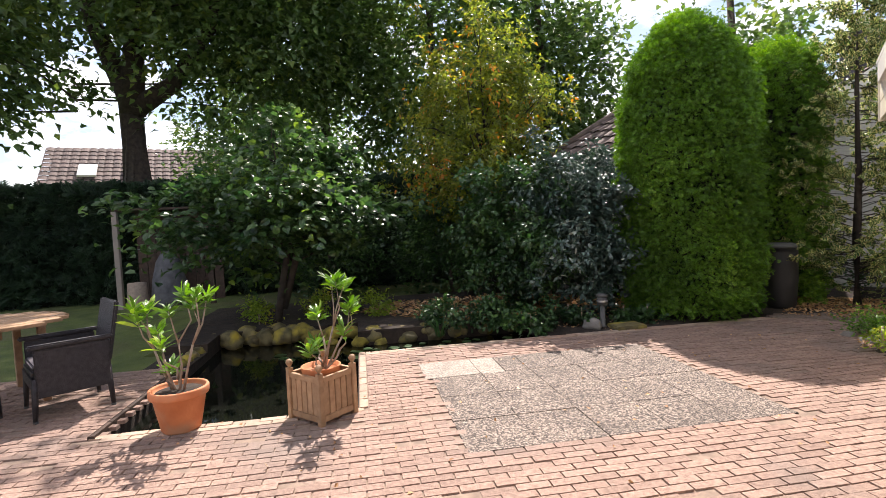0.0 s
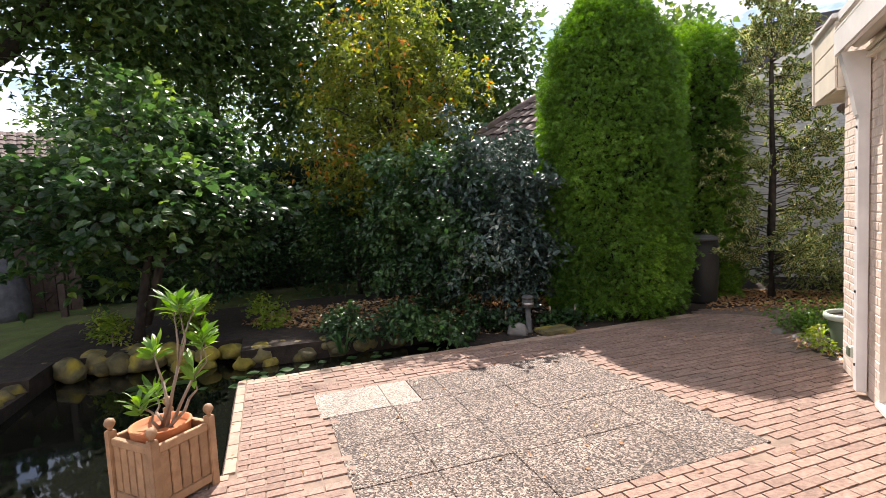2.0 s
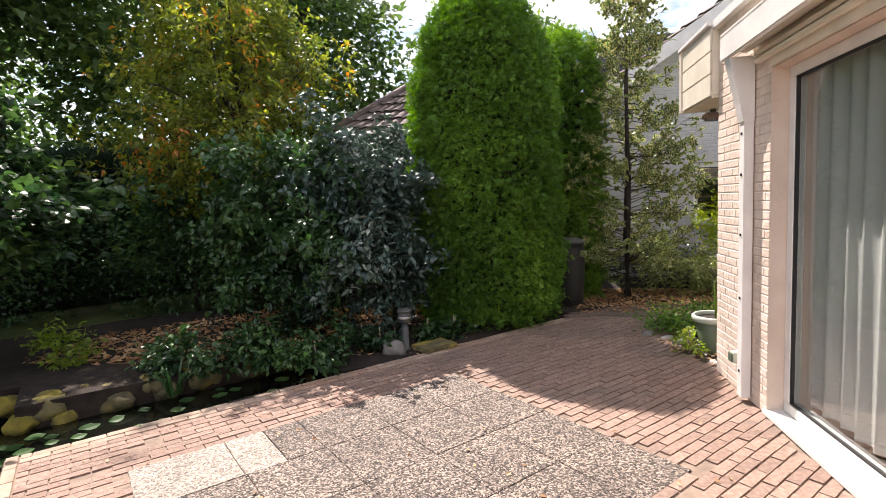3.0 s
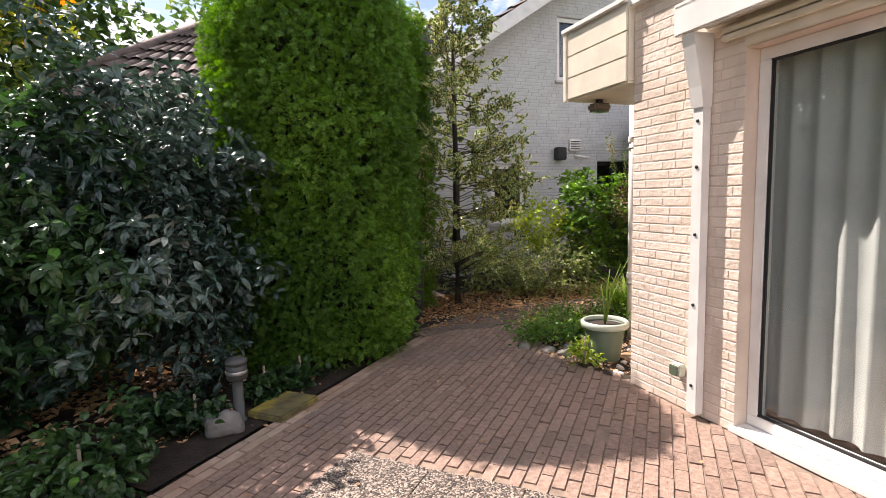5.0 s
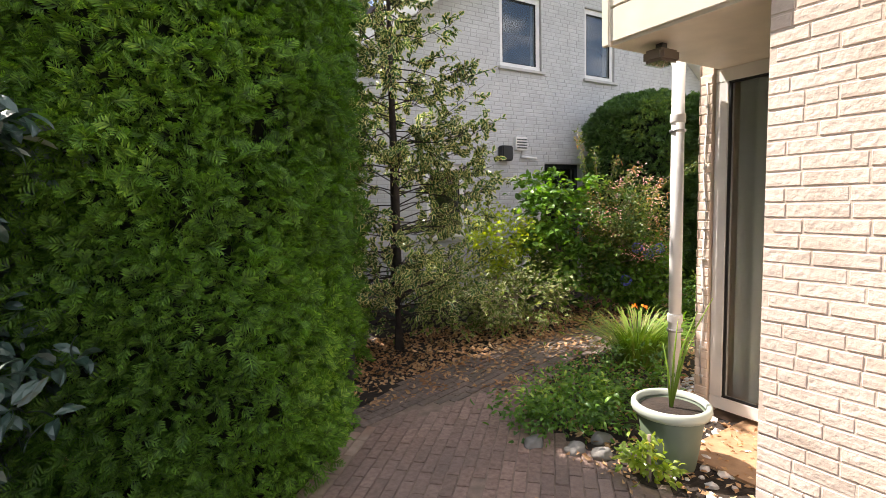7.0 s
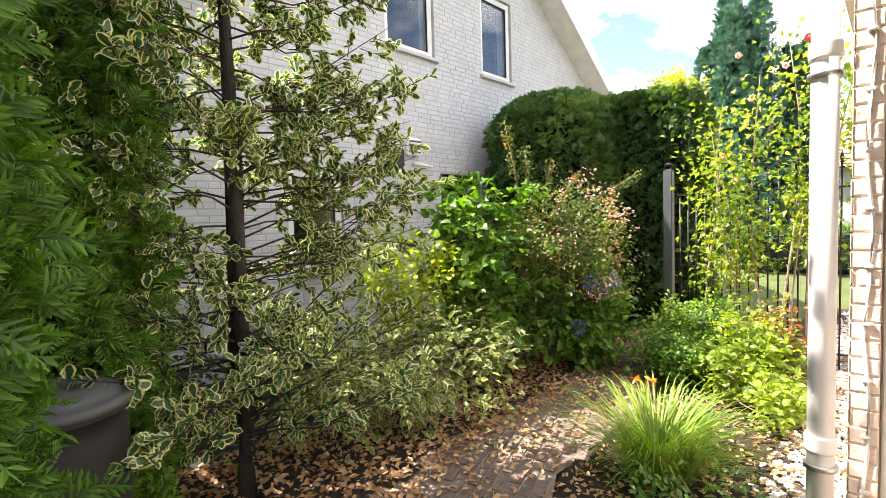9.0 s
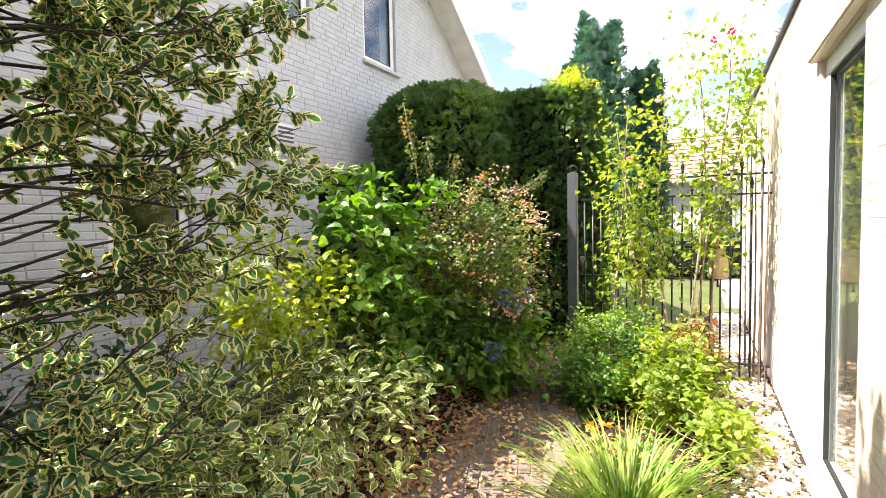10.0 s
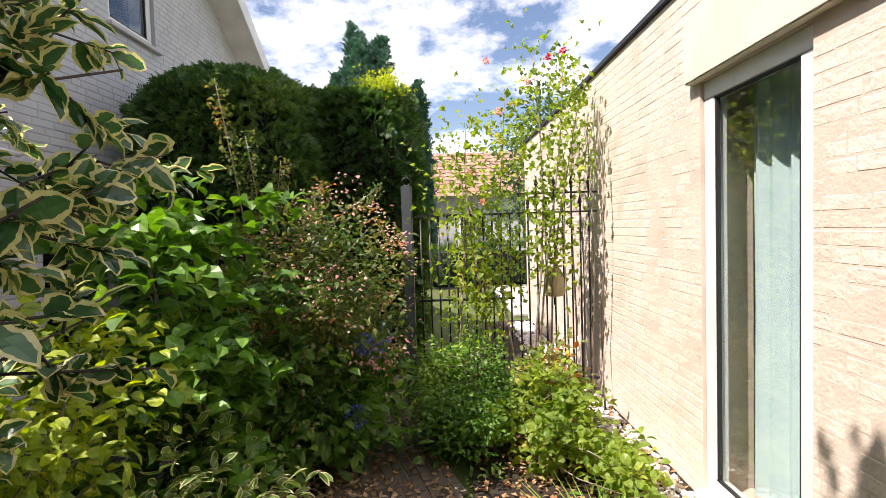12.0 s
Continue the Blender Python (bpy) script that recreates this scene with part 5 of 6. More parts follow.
leggy_plant(pot, (-3.42, 1.68, 0.29), [(-0.26, -0.17, 0.66, 3), (0.04, 0.02, 0.74, 2), (0.2, 0.13, 0.70, 3), (-0.14, -0.1, 0.5, 1), (-0.12, -0.08, 0.2, 1), (0.03, -0.02, 0.36, 1)], 4)

planter = thing("wooden_planter", (-2.66, 2.41, 0), "square slatted teak planter with ball finials and a leggy plant", "planter")
X0, X1, Y0, Y1 = -2.84, -2.49, 2.25, 2.58
for x in (X0, X1):
    for y in (Y0, Y1):
        post = part("post", box(x - 0.022, x + 0.022, y - 0.022, y + 0.022, 0, 0.40, 0.004), TEAK, planter)
        part("finial", lathe([(0.005, 0.0), (0.012, 0.003), (0.012, 0.01), (0.026, 0.03), (0.028, 0.042), (0.02, 0.06), (0.004, 0.068)], (x, y, 0.40), 16), TEAK, post)
for za, zb in ((0.03, 0.075), (0.325, 0.365)):
    for y in (Y0, Y1):
        part("rail", box(X0 + 0.023, X1 - 0.023, y - 0.015, y + 0.015, za, zb, 0.003), TEAK, planter)
    for x in (X0, X1):
        part("rail", box(x - 0.015, x + 0.015, Y0 + 0.023, Y1 - 0.023, za, zb, 0.003), TEAK, planter)
for k in range(5):
    q = (k + 0.5) / 5
    w = 0.028
    for y in (Y0, Y1):
        c = X0 + 0.022 + (X1 - X0 - 0.044) * q
        part("slat", box(c - w, c + w, y - 0.008, y + 0.008, 0.076, 0.324, 0.003), TEAK, planter)
    for x in (X0, X1):
        c = Y0 + 0.022 + (Y1 - Y0 - 0.044) * q
        part("slat", box(x - 0.008, x + 0.008, c - w + 0.002, c + w - 0.002, 0.076, 0.324, 0.003), TEAK, planter)
part("inner_pot", lathe([(0.02, 0.05), (0.12, 0.05), (0.15, 0.39), (0.155, 0.40), (0.14, 0.40), (0.135, 0.37), (0.02, 0.37)], (-2.665, 2.415, 0), 32), TERRA, planter, "terracotta inner pot")
leggy_plant(planter, (-2.665, 2.415, 0.37), [(0.16, 0.13, 0.66, 3), (0.26, 0.2, 0.5, 2), (0.02, 0.05, 0.5, 1), (-0.04, -0.04, 0.17, 1), (-0.02, -0.02, 0.18, 1), (0.24, 0.16, 0.3, 1)], 9)

gpot = thing("green_pot", (1.22, 6.36, 0), "green plastic flower pot with a pale rim by the corner", "flower pot")
GREENP = plain("green_plastic", (0.10, 0.13, 0.085), 0.5)
part("pot", lathe([(0.02, 0), (0.125, 0), (0.13, 0.02), (0.175, 0.32), (0.17, 0.325), (0.165, 0.30), (0.02, 0.30)], (1.22, 6.36, 0), 40), GREENP, gpot)
part("rim", lathe([(0.17, 0.30), (0.198, 0.305), (0.206, 0.325), (0.204, 0.35), (0.19, 0.362), (0.176, 0.355), (0.172, 0.33)], (1.22, 6.36, 0), 40, None, False), plain("pale_rim", (0.42, 0.46, 0.38), 0.5), gpot, "pale green rim")
part("soil", lathe([(0.01, 0.3), (0.172, 0.3), (0.16, 0.318), (0.02, 0.325)], (1.22, 6.36, 0), 24), SOIL, gpot)
for dx, dy, h in ((0.04, -0.03, 0.55), (0.05, -0.02, 0.42), (0.0, 0.02, 0.36), (0.02, 0.0, 0.5), (0.06, -0.05, 0.62)):
    part("stalk", tube([(1.22, 6.36, 0.31), (1.22 + dx, 6.36 + dy, 0.31 + h * 0.6), (1.22 + dx * 2.6, 6.36 + dy * 2.6, 0.31 + h)], [0.008, 0.006, 0.002], 5), GRASS, gpot)


def wicker_chair(at, yaw, label):
    t = thing("wicker_armchair", (0, 0, 0), label, "chair", "chairs round the garden table")
    B = lambda *a: box(*a)
    part("seat", B(-0.27, 0.27, -0.27, 0.27, 0.36, 0.42, 0.015), WICKER, t)
    part("seat_cushion", B(-0.24, 0.24, -0.26, 0.22, 0.42, 0.46, 0.015), plain("grey_cushion", (0.10, 0.09, 0.10), 0.9), t, "dark grey seat cushion")
    bm = box(-0.27, 0.27, 0.0, 0.035, 0.0, 0.52, 0.012, pose(0, 0.25, 0.40, -10))
    part("backrest", bm, WICKER, t)
    for s in (-1, 1):
        part("side_panel", B(s * 0.285 - 0.018, s * 0.285 + 0.018, -0.25, 0.27, 0.2, 0.60, 0.01), WICKER, t)
        part("armrest", B(s * 0.285 - 0.03, s * 0.285 + 0.03, -0.29, 0.30, 0.60, 0.635, 0.01), WICKER, t)
        for y in (-0.25, 0.25):
            leg = part("leg", tube([(s * 0.27, y, 0.36), (s * 0.28, y * 1.08, 0.02)], [0.028, 0.018], 8), WICKER, t)
            part("foot", tube([(s * 0.28, y * 1.08, 0.02), (s * 0.28, y * 1.08, 0.0)], [0.019, 0.019], 8), GREY, leg)
    part("front_apron", B(-0.265, 0.265, -0.275, -0.255, 0.26, 0.36, 0.005), WICKER, t)
    t.matrix_basis = pose(at[0], at[1], 0, 0, 0, yaw)
    return t


wicker_chair((-4.84, 1.40), -8, "black woven wicker armchair at the garden table")
wicker_chair((-4.92, 0.60), -115, "black woven wicker armchair with its back to the patio")
table = thing("garden_table", (-5.66, 1.05, 0), "round weathered teak garden table on the patio", "table")
for k in range(9):
    x = -0.52 + 0.13 * k
    h = math.sqrt(max(0.01, 0.6 ** 2 - x * x))
    part("table_board", box(-5.66 + x - 0.062, -5.66 + x + 0.062, 1.05 - h, 1.05 + h, 0.715, 0.745, 0.004), TEAK, table)
for s, q in ((-1, -1), (1, -1), (-1, 1), (1, 1)):
    part("leg", box(-5.66 + s * 0.4 - 0.03, -5.66 + s * 0.4 + 0.03, 1.05 + q * 0.3 - 0.03, 1.05 + q * 0.3 + 0.03, 0, 0.71, 0.005), TEAK, table)
part("brace", box(-6.04, -5.28, 1.02, 1.08, 0.62, 0.70, 0.004), TEAK, table)

lamp = thing("garden_lamp", (-1.79, 6.36, 0), "small grey bollard garden lamp at the patio's edge", "lamp")
part("post", lathe([(0.05, 0), (0.055, 0.01), (0.036, 0.02), (0.034, 0.29)], (-1.79, 6.36, 0), 20), GREY, lamp)
head = part("head", lathe([(0.034, 0.29), (0.066, 0.295), (0.068, 0.36), (0.066, 0.40)], (-1.79, 6.36, 0), 24), GREY, lamp)
part("cap", lathe([(0.072, 0.40), (0.074, 0.42), (0.05, 0.437), (0.01, 0.44)], (-1.79, 6.36, 0), 24), GREY, head)
part("diffuser_ring", lathe([(0.069, 0.33), (0.071, 0.335), (0.071, 0.35), (0.069, 0.355)], (-1.79, 6.36, 0), 24), ALU, head)

bin_ = thing("rain_barrel", (0.06, 8.62, 0), "dark plastic rain barrel with a ribbed lid beside the thuja", "barrel")
part("body", lathe([(0.17, 0), (0.19, 0.05), (0.215, 0.4), (0.215, 0.8), (0.21, 0.86), (0.225, 0.865), (0.225, 0.88)], (0.06, 8.62, 0), 28), BLACK, bin_)
part("lid", lathe([(0.232, 0.88), (0.236, 0.905), (0.215, 0.915), (0.2, 0.912), (0.19, 0.93), (0.15, 0.945), (0.02, 0.95)], (0.06, 8.62, 0), 28), GREY, bin_, "grey lid")


# ---- fittings on the house ----
rail = thing("awning_post", (1.0, 5.18, 0.04), "white bolted post holding the awning bracket", "post")
part("post", box(0.975, 1.037, 5.145, 5.225, 0.03, 2.04, 0.004), WHITE, rail)
bm = bmesh.new()
prof = [(0.965, 1.98), (1.036, 1.98), (1.036, 2.408), (0.875, 2.408), (0.885, 2.36), (0.945, 2.1)]
lo, hi = [bm.verts.new((x, 5.14, z)) for x, z in prof], [bm.verts.new((x, 5.232, z)) for x, z in prof]
bm.faces.new(lo), bm.faces.new(hi[::-1])
for i in range(6):
    bm.faces.new((lo[i], hi[i], hi[(i + 1) % 6], lo[(i + 1) % 6]))
bmesh.ops.recalc_face_normals(bm, faces=bm.faces)
part("bracket", bm, WHITE, rail)
for z in (0.22, 0.75, 1.2, 1.62, 1.9):
    part("bolt", lathe([(0.011, 0), (0.011, 0.006), (0.004, 0.008)], (0, 0, 0), 8), DARK, rail).matrix_basis = pose(0.975, 5.185, z, 0, -90)
awning = thing("awning", (0.8, 3.5, 2.3), "white rolled-up awning cassette over the sliding door", "awning")
part("front_rail", box(0.862, 0.902, -1.0, 5.285, 2.41, 2.575, 0.008), WHITE, awning)
part("roll", tube([(0.965, -1.0, 2.48), (0.965, 5.13, 2.48)], [0.055, 0.055], 14), CREAM, awning, "rolled cream canvas")
part("guide_rail", box(0.985, 1.028, -1.0, 5.05, 2.33, 2.36, 0.006), CREAM, awning)
part("guide_rail", box(0.985, 1.028, -1.0, 5.05, 2.37, 2.40, 0.006), CREAM, awning)
part("cover", box(0.864, 1.044, -1.0, 5.285, 2.577, 2.6, 0.006), WHITE, awning)
tagged(part("lintel", box(1.03, 1.048, 1.7, 4.93, 2.275, 2.45, 0.004), CREAM), "cream painted lintel above the sliding door", "trim", kind="structure")

sock = thing("outdoor_socket", (1.0, 5.33, 0.27), "small grey-green outdoor power socket on the wall", "socket")
part("body", box(0.975, 1.04, 5.29, 5.37, 0.235, 0.315, 0.006), plain("socket_grey", (0.42, 0.44, 0.36), 0.5), sock)
part("flap", box(0.965, 0.975, 5.295, 5.365, 0.24, 0.31, 0.004), GREENP, sock)

flood = thing("floodlight", (1.22, 6.42, 2.27), "small grey outdoor floodlight under the roof box", "lamp")
part("housing", box(1.13, 1.29, 6.38, 6.50, 2.17, 2.235, 0.015), plain("lamp_brown", (0.20, 0.16, 0.13), 0.5), flood)
part("bracket", box(1.19, 1.23, 6.42, 6.46, 2.232, 2.27), GREY, flood)
part("glass", box(1.14, 1.28, 6.39, 6.49, 2.163, 2.169), GLASS, flood)

drain = thing("drainpipe", (1.87, 6.775, 0), "pale grey rainwater pipe at the corner of the house", "drainpipe")
part("pipe", tube([(1.87, 6.775, 0.0), (1.87, 6.775, 2.4)], [0.04, 0.04], 20), WHITE, drain)
for z in (0.62, 1.95):
    part("joint_collar", lathe([(0.046, 0), (0.048, 0.01), (0.048, 0.05), (0.046, 0.06)], (1.87, 6.775, z), 20), WHITE, drain)
    part("clip", lathe([(0.05, 0), (0.051, 0.015), (0.05, 0.018)], (1.87, 6.775, z - 0.06), 20), ALU, drain)
wire = thing("wall_cable", (2.0, 6.66, 0), "white cable clipped to the brick corner", "cable")
part("cable", tube([(1.998, 6.66 + 0.012 * math.sin(k * 1.9), 0.2 + 0.2 * k) for k in range(11)], [0.006] * 11, 6), WHITE, wire)
for k in range(10):
    part("cable_clip", box(1.988, 2.006, 6.645, 6.675, 0.25 + 0.2 * k, 0.262 + 0.2 * k, 0.003), WHITE, wire)
vent = thing("wall_vent", (3.95, 11.2, 2.2), "black flue outlet on the white gable", "vent")
part("outlet", box(3.83, 4.05, 11.08, 11.22, 2.12, 2.36, 0.02), BLACK, vent)
plate = thing("wall_box", (4.3, 11.2, 2.35), "white vent box with louvres on the gable", "vent")
part("box", box(4.17, 4.42, 11.16, 11.22, 2.3, 2.52, 0.008), WHITE, plate)
for k in range(4):
    part("slat", box(4.19, 4.40, 11.15, 11.16, 2.33 + 0.045 * k, 2.35 + 0.045 * k), GREY, plate)
part("spout", tube([(4.3, 11.2, 2.2), (4.6, 11.15, 2.17)], [0.025, 0.02], 8), WHITE, plate)


# ---- iron fence and gate ----
fence = thing("iron_fence", (5.36, 7.1, 0), "black wrought iron fence panel with spear points", "fence")


def rod(x, y, z0, z1, parent, tip=True, r=0.008):
    b = part("bar", tube([(x, y, z0), (x, y, z1)], [r, r], 8), DARK, parent)
    if tip:
        part("spear_tip", lathe([(r, 0), (r * 2.2, 0.012), (r * 1.1, 0.02), (r * 2.4, 0.045), (0.002, 0.11)], (x, y, z1), 8), DARK, b)


for k in range(9):
    y = 6.80 + 0.077 * k
    rod(5.36, y, 0.02, 1.86 if k % 2 == 0 else 1.69, fence)
for z in (1.82, 1.65, 0.16):
    part("rail", box(5.345, 5.375, 6.73, 7.44, z - 0.008, z + 0.008), DARK, fence)
gate = thing("iron_gate", (5.36, 7.9, 0), "black wrought iron gate beside the climbing rose", "gate")
for k in range(11):
    rod(5.36, 7.50 + 0.079 * k, 0.12, 1.66, gate, False)
for z in (1.65, 0.9, 0.13):
    part("rail", box(5.345, 5.375, 7.47, 8.33, z - 0.009, z + 0.009), DARK, gate)
part("latch", box(5.33, 5.35, 8.28, 8.33, 1.05, 1.09, 0.004), ALU, gate, "small metal latch")
gpost = thing("gate_post", (5.36, 8.40, 0), "dark square iron gate post with a curled top", "post")
part("post", box(5.315, 5.405, 8.36, 8.45, -0.02, 1.92, 0.006), plain("post_grey", (0.07, 0.08, 0.09), 0.5), gpost)
part("scroll", tube([(5.36, 8.405 + 0.04 * math.cos(a), 1.955 + 0.035 * math.sin(a)) for a in [0.6 * i for i in range(10)]], [0.008] * 10, 6), DARK, gpost)
bag = thing("hanging_pouch", (5.30, 7.13, 0.9), "weathered beige hanging bell shape on the fence", "ornament")
part("body", lathe([(0.02, 0.0), (0.075, 0.0), (0.085, 0.02), (0.08, 0.15), (0.055, 0.23), (0.02, 0.26)], (5.29, 7.13, 0.92), 20), material("old_canvas", (0.34, 0.29, 0.17), (0.48, 0.42, 0.26), 14, 0.9, 0.4, 60, 0), bag)
part("hook", tube([(5.29, 7.13, 1.17), (5.32, 7.13, 1.24), (5.352, 7.13, 1.25)], [0.005, 0.005, 0.005], 6), DARK, bag)
part("clapper", tube([(5.29, 7.13, 0.925), (5.29, 7.13, 0.84)], [0.006, 0.012], 8), DARK, bag)

# ---- distance ----
shed = thing("garden_shelter", (-11.1, 4.8, 0), "dark open wooden shelter in front of the hedge", "shed")
ST = pose(-11.1, 4.2, 0, 0, 0, 46)
DARKWOOD = material("dark_wood", (0.035, 0.02, 0.014), (0.08, 0.05, 0.035), 14, 0.8, 0.4, 60, 0.2)
part("post", box(-0.05, 0.05, -0.05, 0.05, -0.03, 2.0, 0.006, ST), plain("grey_wood", (0.26, 0.22, 0.19), 0.8), shed, "weathered grey post")
part("post", box(1.75, 1.85, -0.05, 0.05, -0.03, 2.0, 0.006, ST), DARKWOOD, shed)
for k in range(9):
    part("wall_board", box(0.02 + 0.2 * k, 0.21 + 0.2 * k, 0.9, 0.93, -0.03, 2.0, 0.004, ST), DARKWOOD, shed)
part("roof", box(-0.05, 1.9, -0.06, 1.0, 2.0, 2.05, 0.01, ST), DARKWOOD, shed)
cover = thing("covered_barbecue", (-10.7, 5.0, 0), "grey cloth cover over a barbecue beside the shelter", "cover")
cp = ST @ Vector((0.85, 0.3, 0))
part("cloth", lathe([(0.02, -0.03), (0.36, -0.03), (0.37, 0.1), (0.33, 0.5), (0.24, 0.9), (0.1, 1.16), (0.02, 1.2)], cp, 20), material("grey_cloth", (0.06, 0.06, 0.065), (0.12, 0.12, 0.13), 9, 0.8, 0.6, 20, 0), cover)
tagged(part("tree_stump", lathe([(0.24, -0.03), (0.2, 0.1), (0.18, 0.5), (0.02, 0.52)], ST @ Vector((0.28, 0.1, 0)), 14), BARK_PALE), "grey sawn tree stump by the shelter", "stump")

garage = thing("garage", (-2.0, 11.4, 0), "low garage with a dark tiled hipped roof behind the shrubs", "garage")
part("wall", box(-3.6, -0.4, 9.9, 13.0, -0.03, 2.6), BRICK_N, garage)
part("roof_core", prism([(-3.8, 9.7), (-0.2, 9.7), (-0.2, 13.2), (-3.8, 13.2)], 2.6, 2.68), DARK, garage)
apex = (-2.0, 11.45, 4.25)
for a, b in (((-3.9, 9.6), (-0.1, 9.6)), ((-0.1, 9.6), (-0.1, 13.3)), ((-0.1, 13.3), (-3.9, 13.3)), ((-3.9, 13.3), (-3.9, 9.6))):
    tiled_slope("tiles", [(*a, 2.66), (*b, 2.66), (apex[0], apex[1], apex[2]), (apex[0], apex[1], apex[2])], TILE, 10, 16, garage)
part("hip_ridge", tube([(-3.9, 9.6, 2.74), apex], [0.07, 0.07], 8), TILE, garage)
part("hip_ridge", tube([(-0.1, 9.6, 2.74), apex], [0.07, 0.07], 8), TILE, garage)

far = thing("far_house", (-27, 12, 0), "distant house with a brown tiled roof and skylights", "house")
FT = pose(-28.2, 7.6, 0, 0, 0, 62)
part("wall", box(0, 9, 0, 7, -0.03, 3.2, 0, FT), BRICK_N, far)
gab = bmesh.new()
for xa in (-0.01, 9.01):
    gab.faces.new([gab.verts.new(FT @ Vector(q)) for q in ((xa, 0, 3.2), (xa, 7, 3.2), (xa, 3.5, 6.2))])
part("gable", gab, BRICK_N, far)
fr = [FT @ Vector(q) for q in ((-0.4, -0.4, 2.95), (9.4, -0.4, 2.95), (9.4, 3.5, 6.3), (-0.4, 3.5, 6.3))]
tiled_slope("tiles", fr, TILE, 14, 26, far)
fr = [FT @ Vector(q) for q in ((-0.4, 7.4, 2.95), (9.4, 7.4, 2.95), (9.4, 3.5, 6.3), (-0.4, 3.5, 6.3))]
tiled_slope("tiles", fr, TILE, 14, 26, far)
for xa in (1.2, 3.2):
    part("skylight", box(xa, xa + 0.8, -0.06, 0.06, -0.5, 0.5, 0.01, FT @ pose(0, 1.62, 4.92, -49.5)), WHITE, far, "white framed skylight")

street = thing("street_house", (22, 8, 0), "white house with a red tiled roof across the street", "house")
part("wall", box(24, 31, 4.0, 15.0, -0.03, 3.0), BRICK_N, street)
tiled_slope("tiles", [(23.6, 3.5, 2.9), (23.6, 15.5, 2.9), (27.5, 15.5, 5.4), (27.5, 3.5, 5.4)], TILE_RED, 12, 30, street)
tiled_slope("tiles", [(31.4, 3.5, 2.9), (31.4, 15.5, 2.9), (27.5, 15.5, 5.4), (27.5, 3.5, 5.4)], TILE_RED, 12, 30, street)
for y in (6.0, 9.0, 12.0):
    w = part("window", box(23.95, 24.05, y, y + 1.3, 1.0, 2.2, 0.02), WHITE, street)
    part("pane", box(23.93, 23.96, y + 0.1, y + 1.2, 1.1, 2.1), BLACK, w, "dark window pane")
tagged(part("driveway", box(9.5, 40, 5.2, 6.9, -0.03, 0.004), material("drive_gravel", (0.36, 0.33, 0.30), (0.50, 0.47, 0.43), 30, 0.9, 0.5, 90, 0)), "pale gravel drive beyond the fence", "driveway", kind="structure")
for c, r, n in (((36, 14, 4.5), (5, 6, 4.5), 420), ((34, 2, 4.0), (4, 4, 4.0), 260), ((17, 4.6, 3.2), (1.6, 1.6, 2.6), 170), ((38, -8, 5), (5, 6, 5), 200)):
    crown_tree("street_tree", (c[0], c[1], -0.03), [([(c[0], c[1], -0.03), (c[0], c[1], c[2])], 0.2, 0.08)], [(c, r, n, 0.8)], OAK, (0.22, 0.14), "leafy green tree beyond the front garden", limb=0.05, limbs=1, per=18)


def spire_conifer(x, y, h, r, label):
    t = thing("upright_conifer", (x, y, -0.03), label, "conifer")
    part("trunk", tube([(x, y, -0.03), (x, y, h * 0.8)], [0.15, 0.04]), BARK, t)
    P, O = [], []
    for k in range(9):
        a = k * 2.4
        rr = r * 0.55 * (k / 8) ** 0.5
        cx, cy, hh = x + rr * math.cos(a), y + rr * math.sin(a), h * rng.uniform(0.84, 1.0) - rr * 0.9
        n = 800
        z = rng.random(n)
        th = rng.uniform(0, 6.28, n)
        w = r * 0.5 * (1 - z) ** 0.7
        P.append(np.stack([cx + w * np.cos(th), cy + w * np.sin(th), z * hh], 1))
        O.append(np.stack([np.cos(th) * 0.4, np.sin(th) * 0.4, np.ones(n)], 1))
    v, f, rm = spray_arrays(rng, np.concatenate(P), np.concatenate(O), 0.36)
    array_mesh("foliage", v, f, YEW, t, kind="stuff", rim=rm)


spire_conifer(20.5, 11.0, 9.6, 2.0, "tall blue-green conifer with upright spires")
spire_conifer(21.0, 9.1, 7.6, 0.8, "slim blue-green conifer with upright spires")
crown_tree("golden_conifer", (6.6, 8.7, 2.9), [], [((6.65, 8.75, 3.05), (0.35, 0.35, 0.16), 60, 0.12)], YELLOW, (0.05, 0.02), "bright yellow-green shoots on the hedge top", limb=0, category="shrub", per=40)


# doormat with a spotted print
mat_ = thing("doormat", (0.9, 3.4, 0.008), "brown coir doormat with a dark spotted print", "doormat")
part("mat", box(0.83, 1.02, 3.02, 3.84, 0.007, 0.026, 0.006), material("coir", (0.36, 0.19, 0.07), (0.50, 0.29, 0.12), 40, 0.95, 0.8, 150, 0), mat_)
for k in range(18):
    cx, cy = 0.866 + 0.056 * (k % 3) + rng.normal(0, 0.006), 3.09 + 0.13 * (k // 3) + 0.045 * (k % 2) + rng.normal(0, 0.012)
    if cy > 3.81:
        continue
    part("printed_spot", lathe([(0.026, 0.0), (0.024, 0.0025), (0.004, 0.003)], (cx, cy, 0.0255), 10), plain("spot_print", (0.055, 0.03, 0.018), 0.95) if k == 0 else bpy.data.materials["spot_print"], mat_)
for k, u in enumerate((1.35, 1.9, 2.4)):
    x, y = uv(u, 6.5 - 0.12 * (k % 2) if u < 2.4 else 5.85)
    shrub("water_edge_plant", (x, y), [((x, y, 0.14), (0.34, 0.26, 0.2), 34, 0.13)], IVY, (0.075, 0.05), "dark leafy plant overhanging the pond edge", limbs=3)
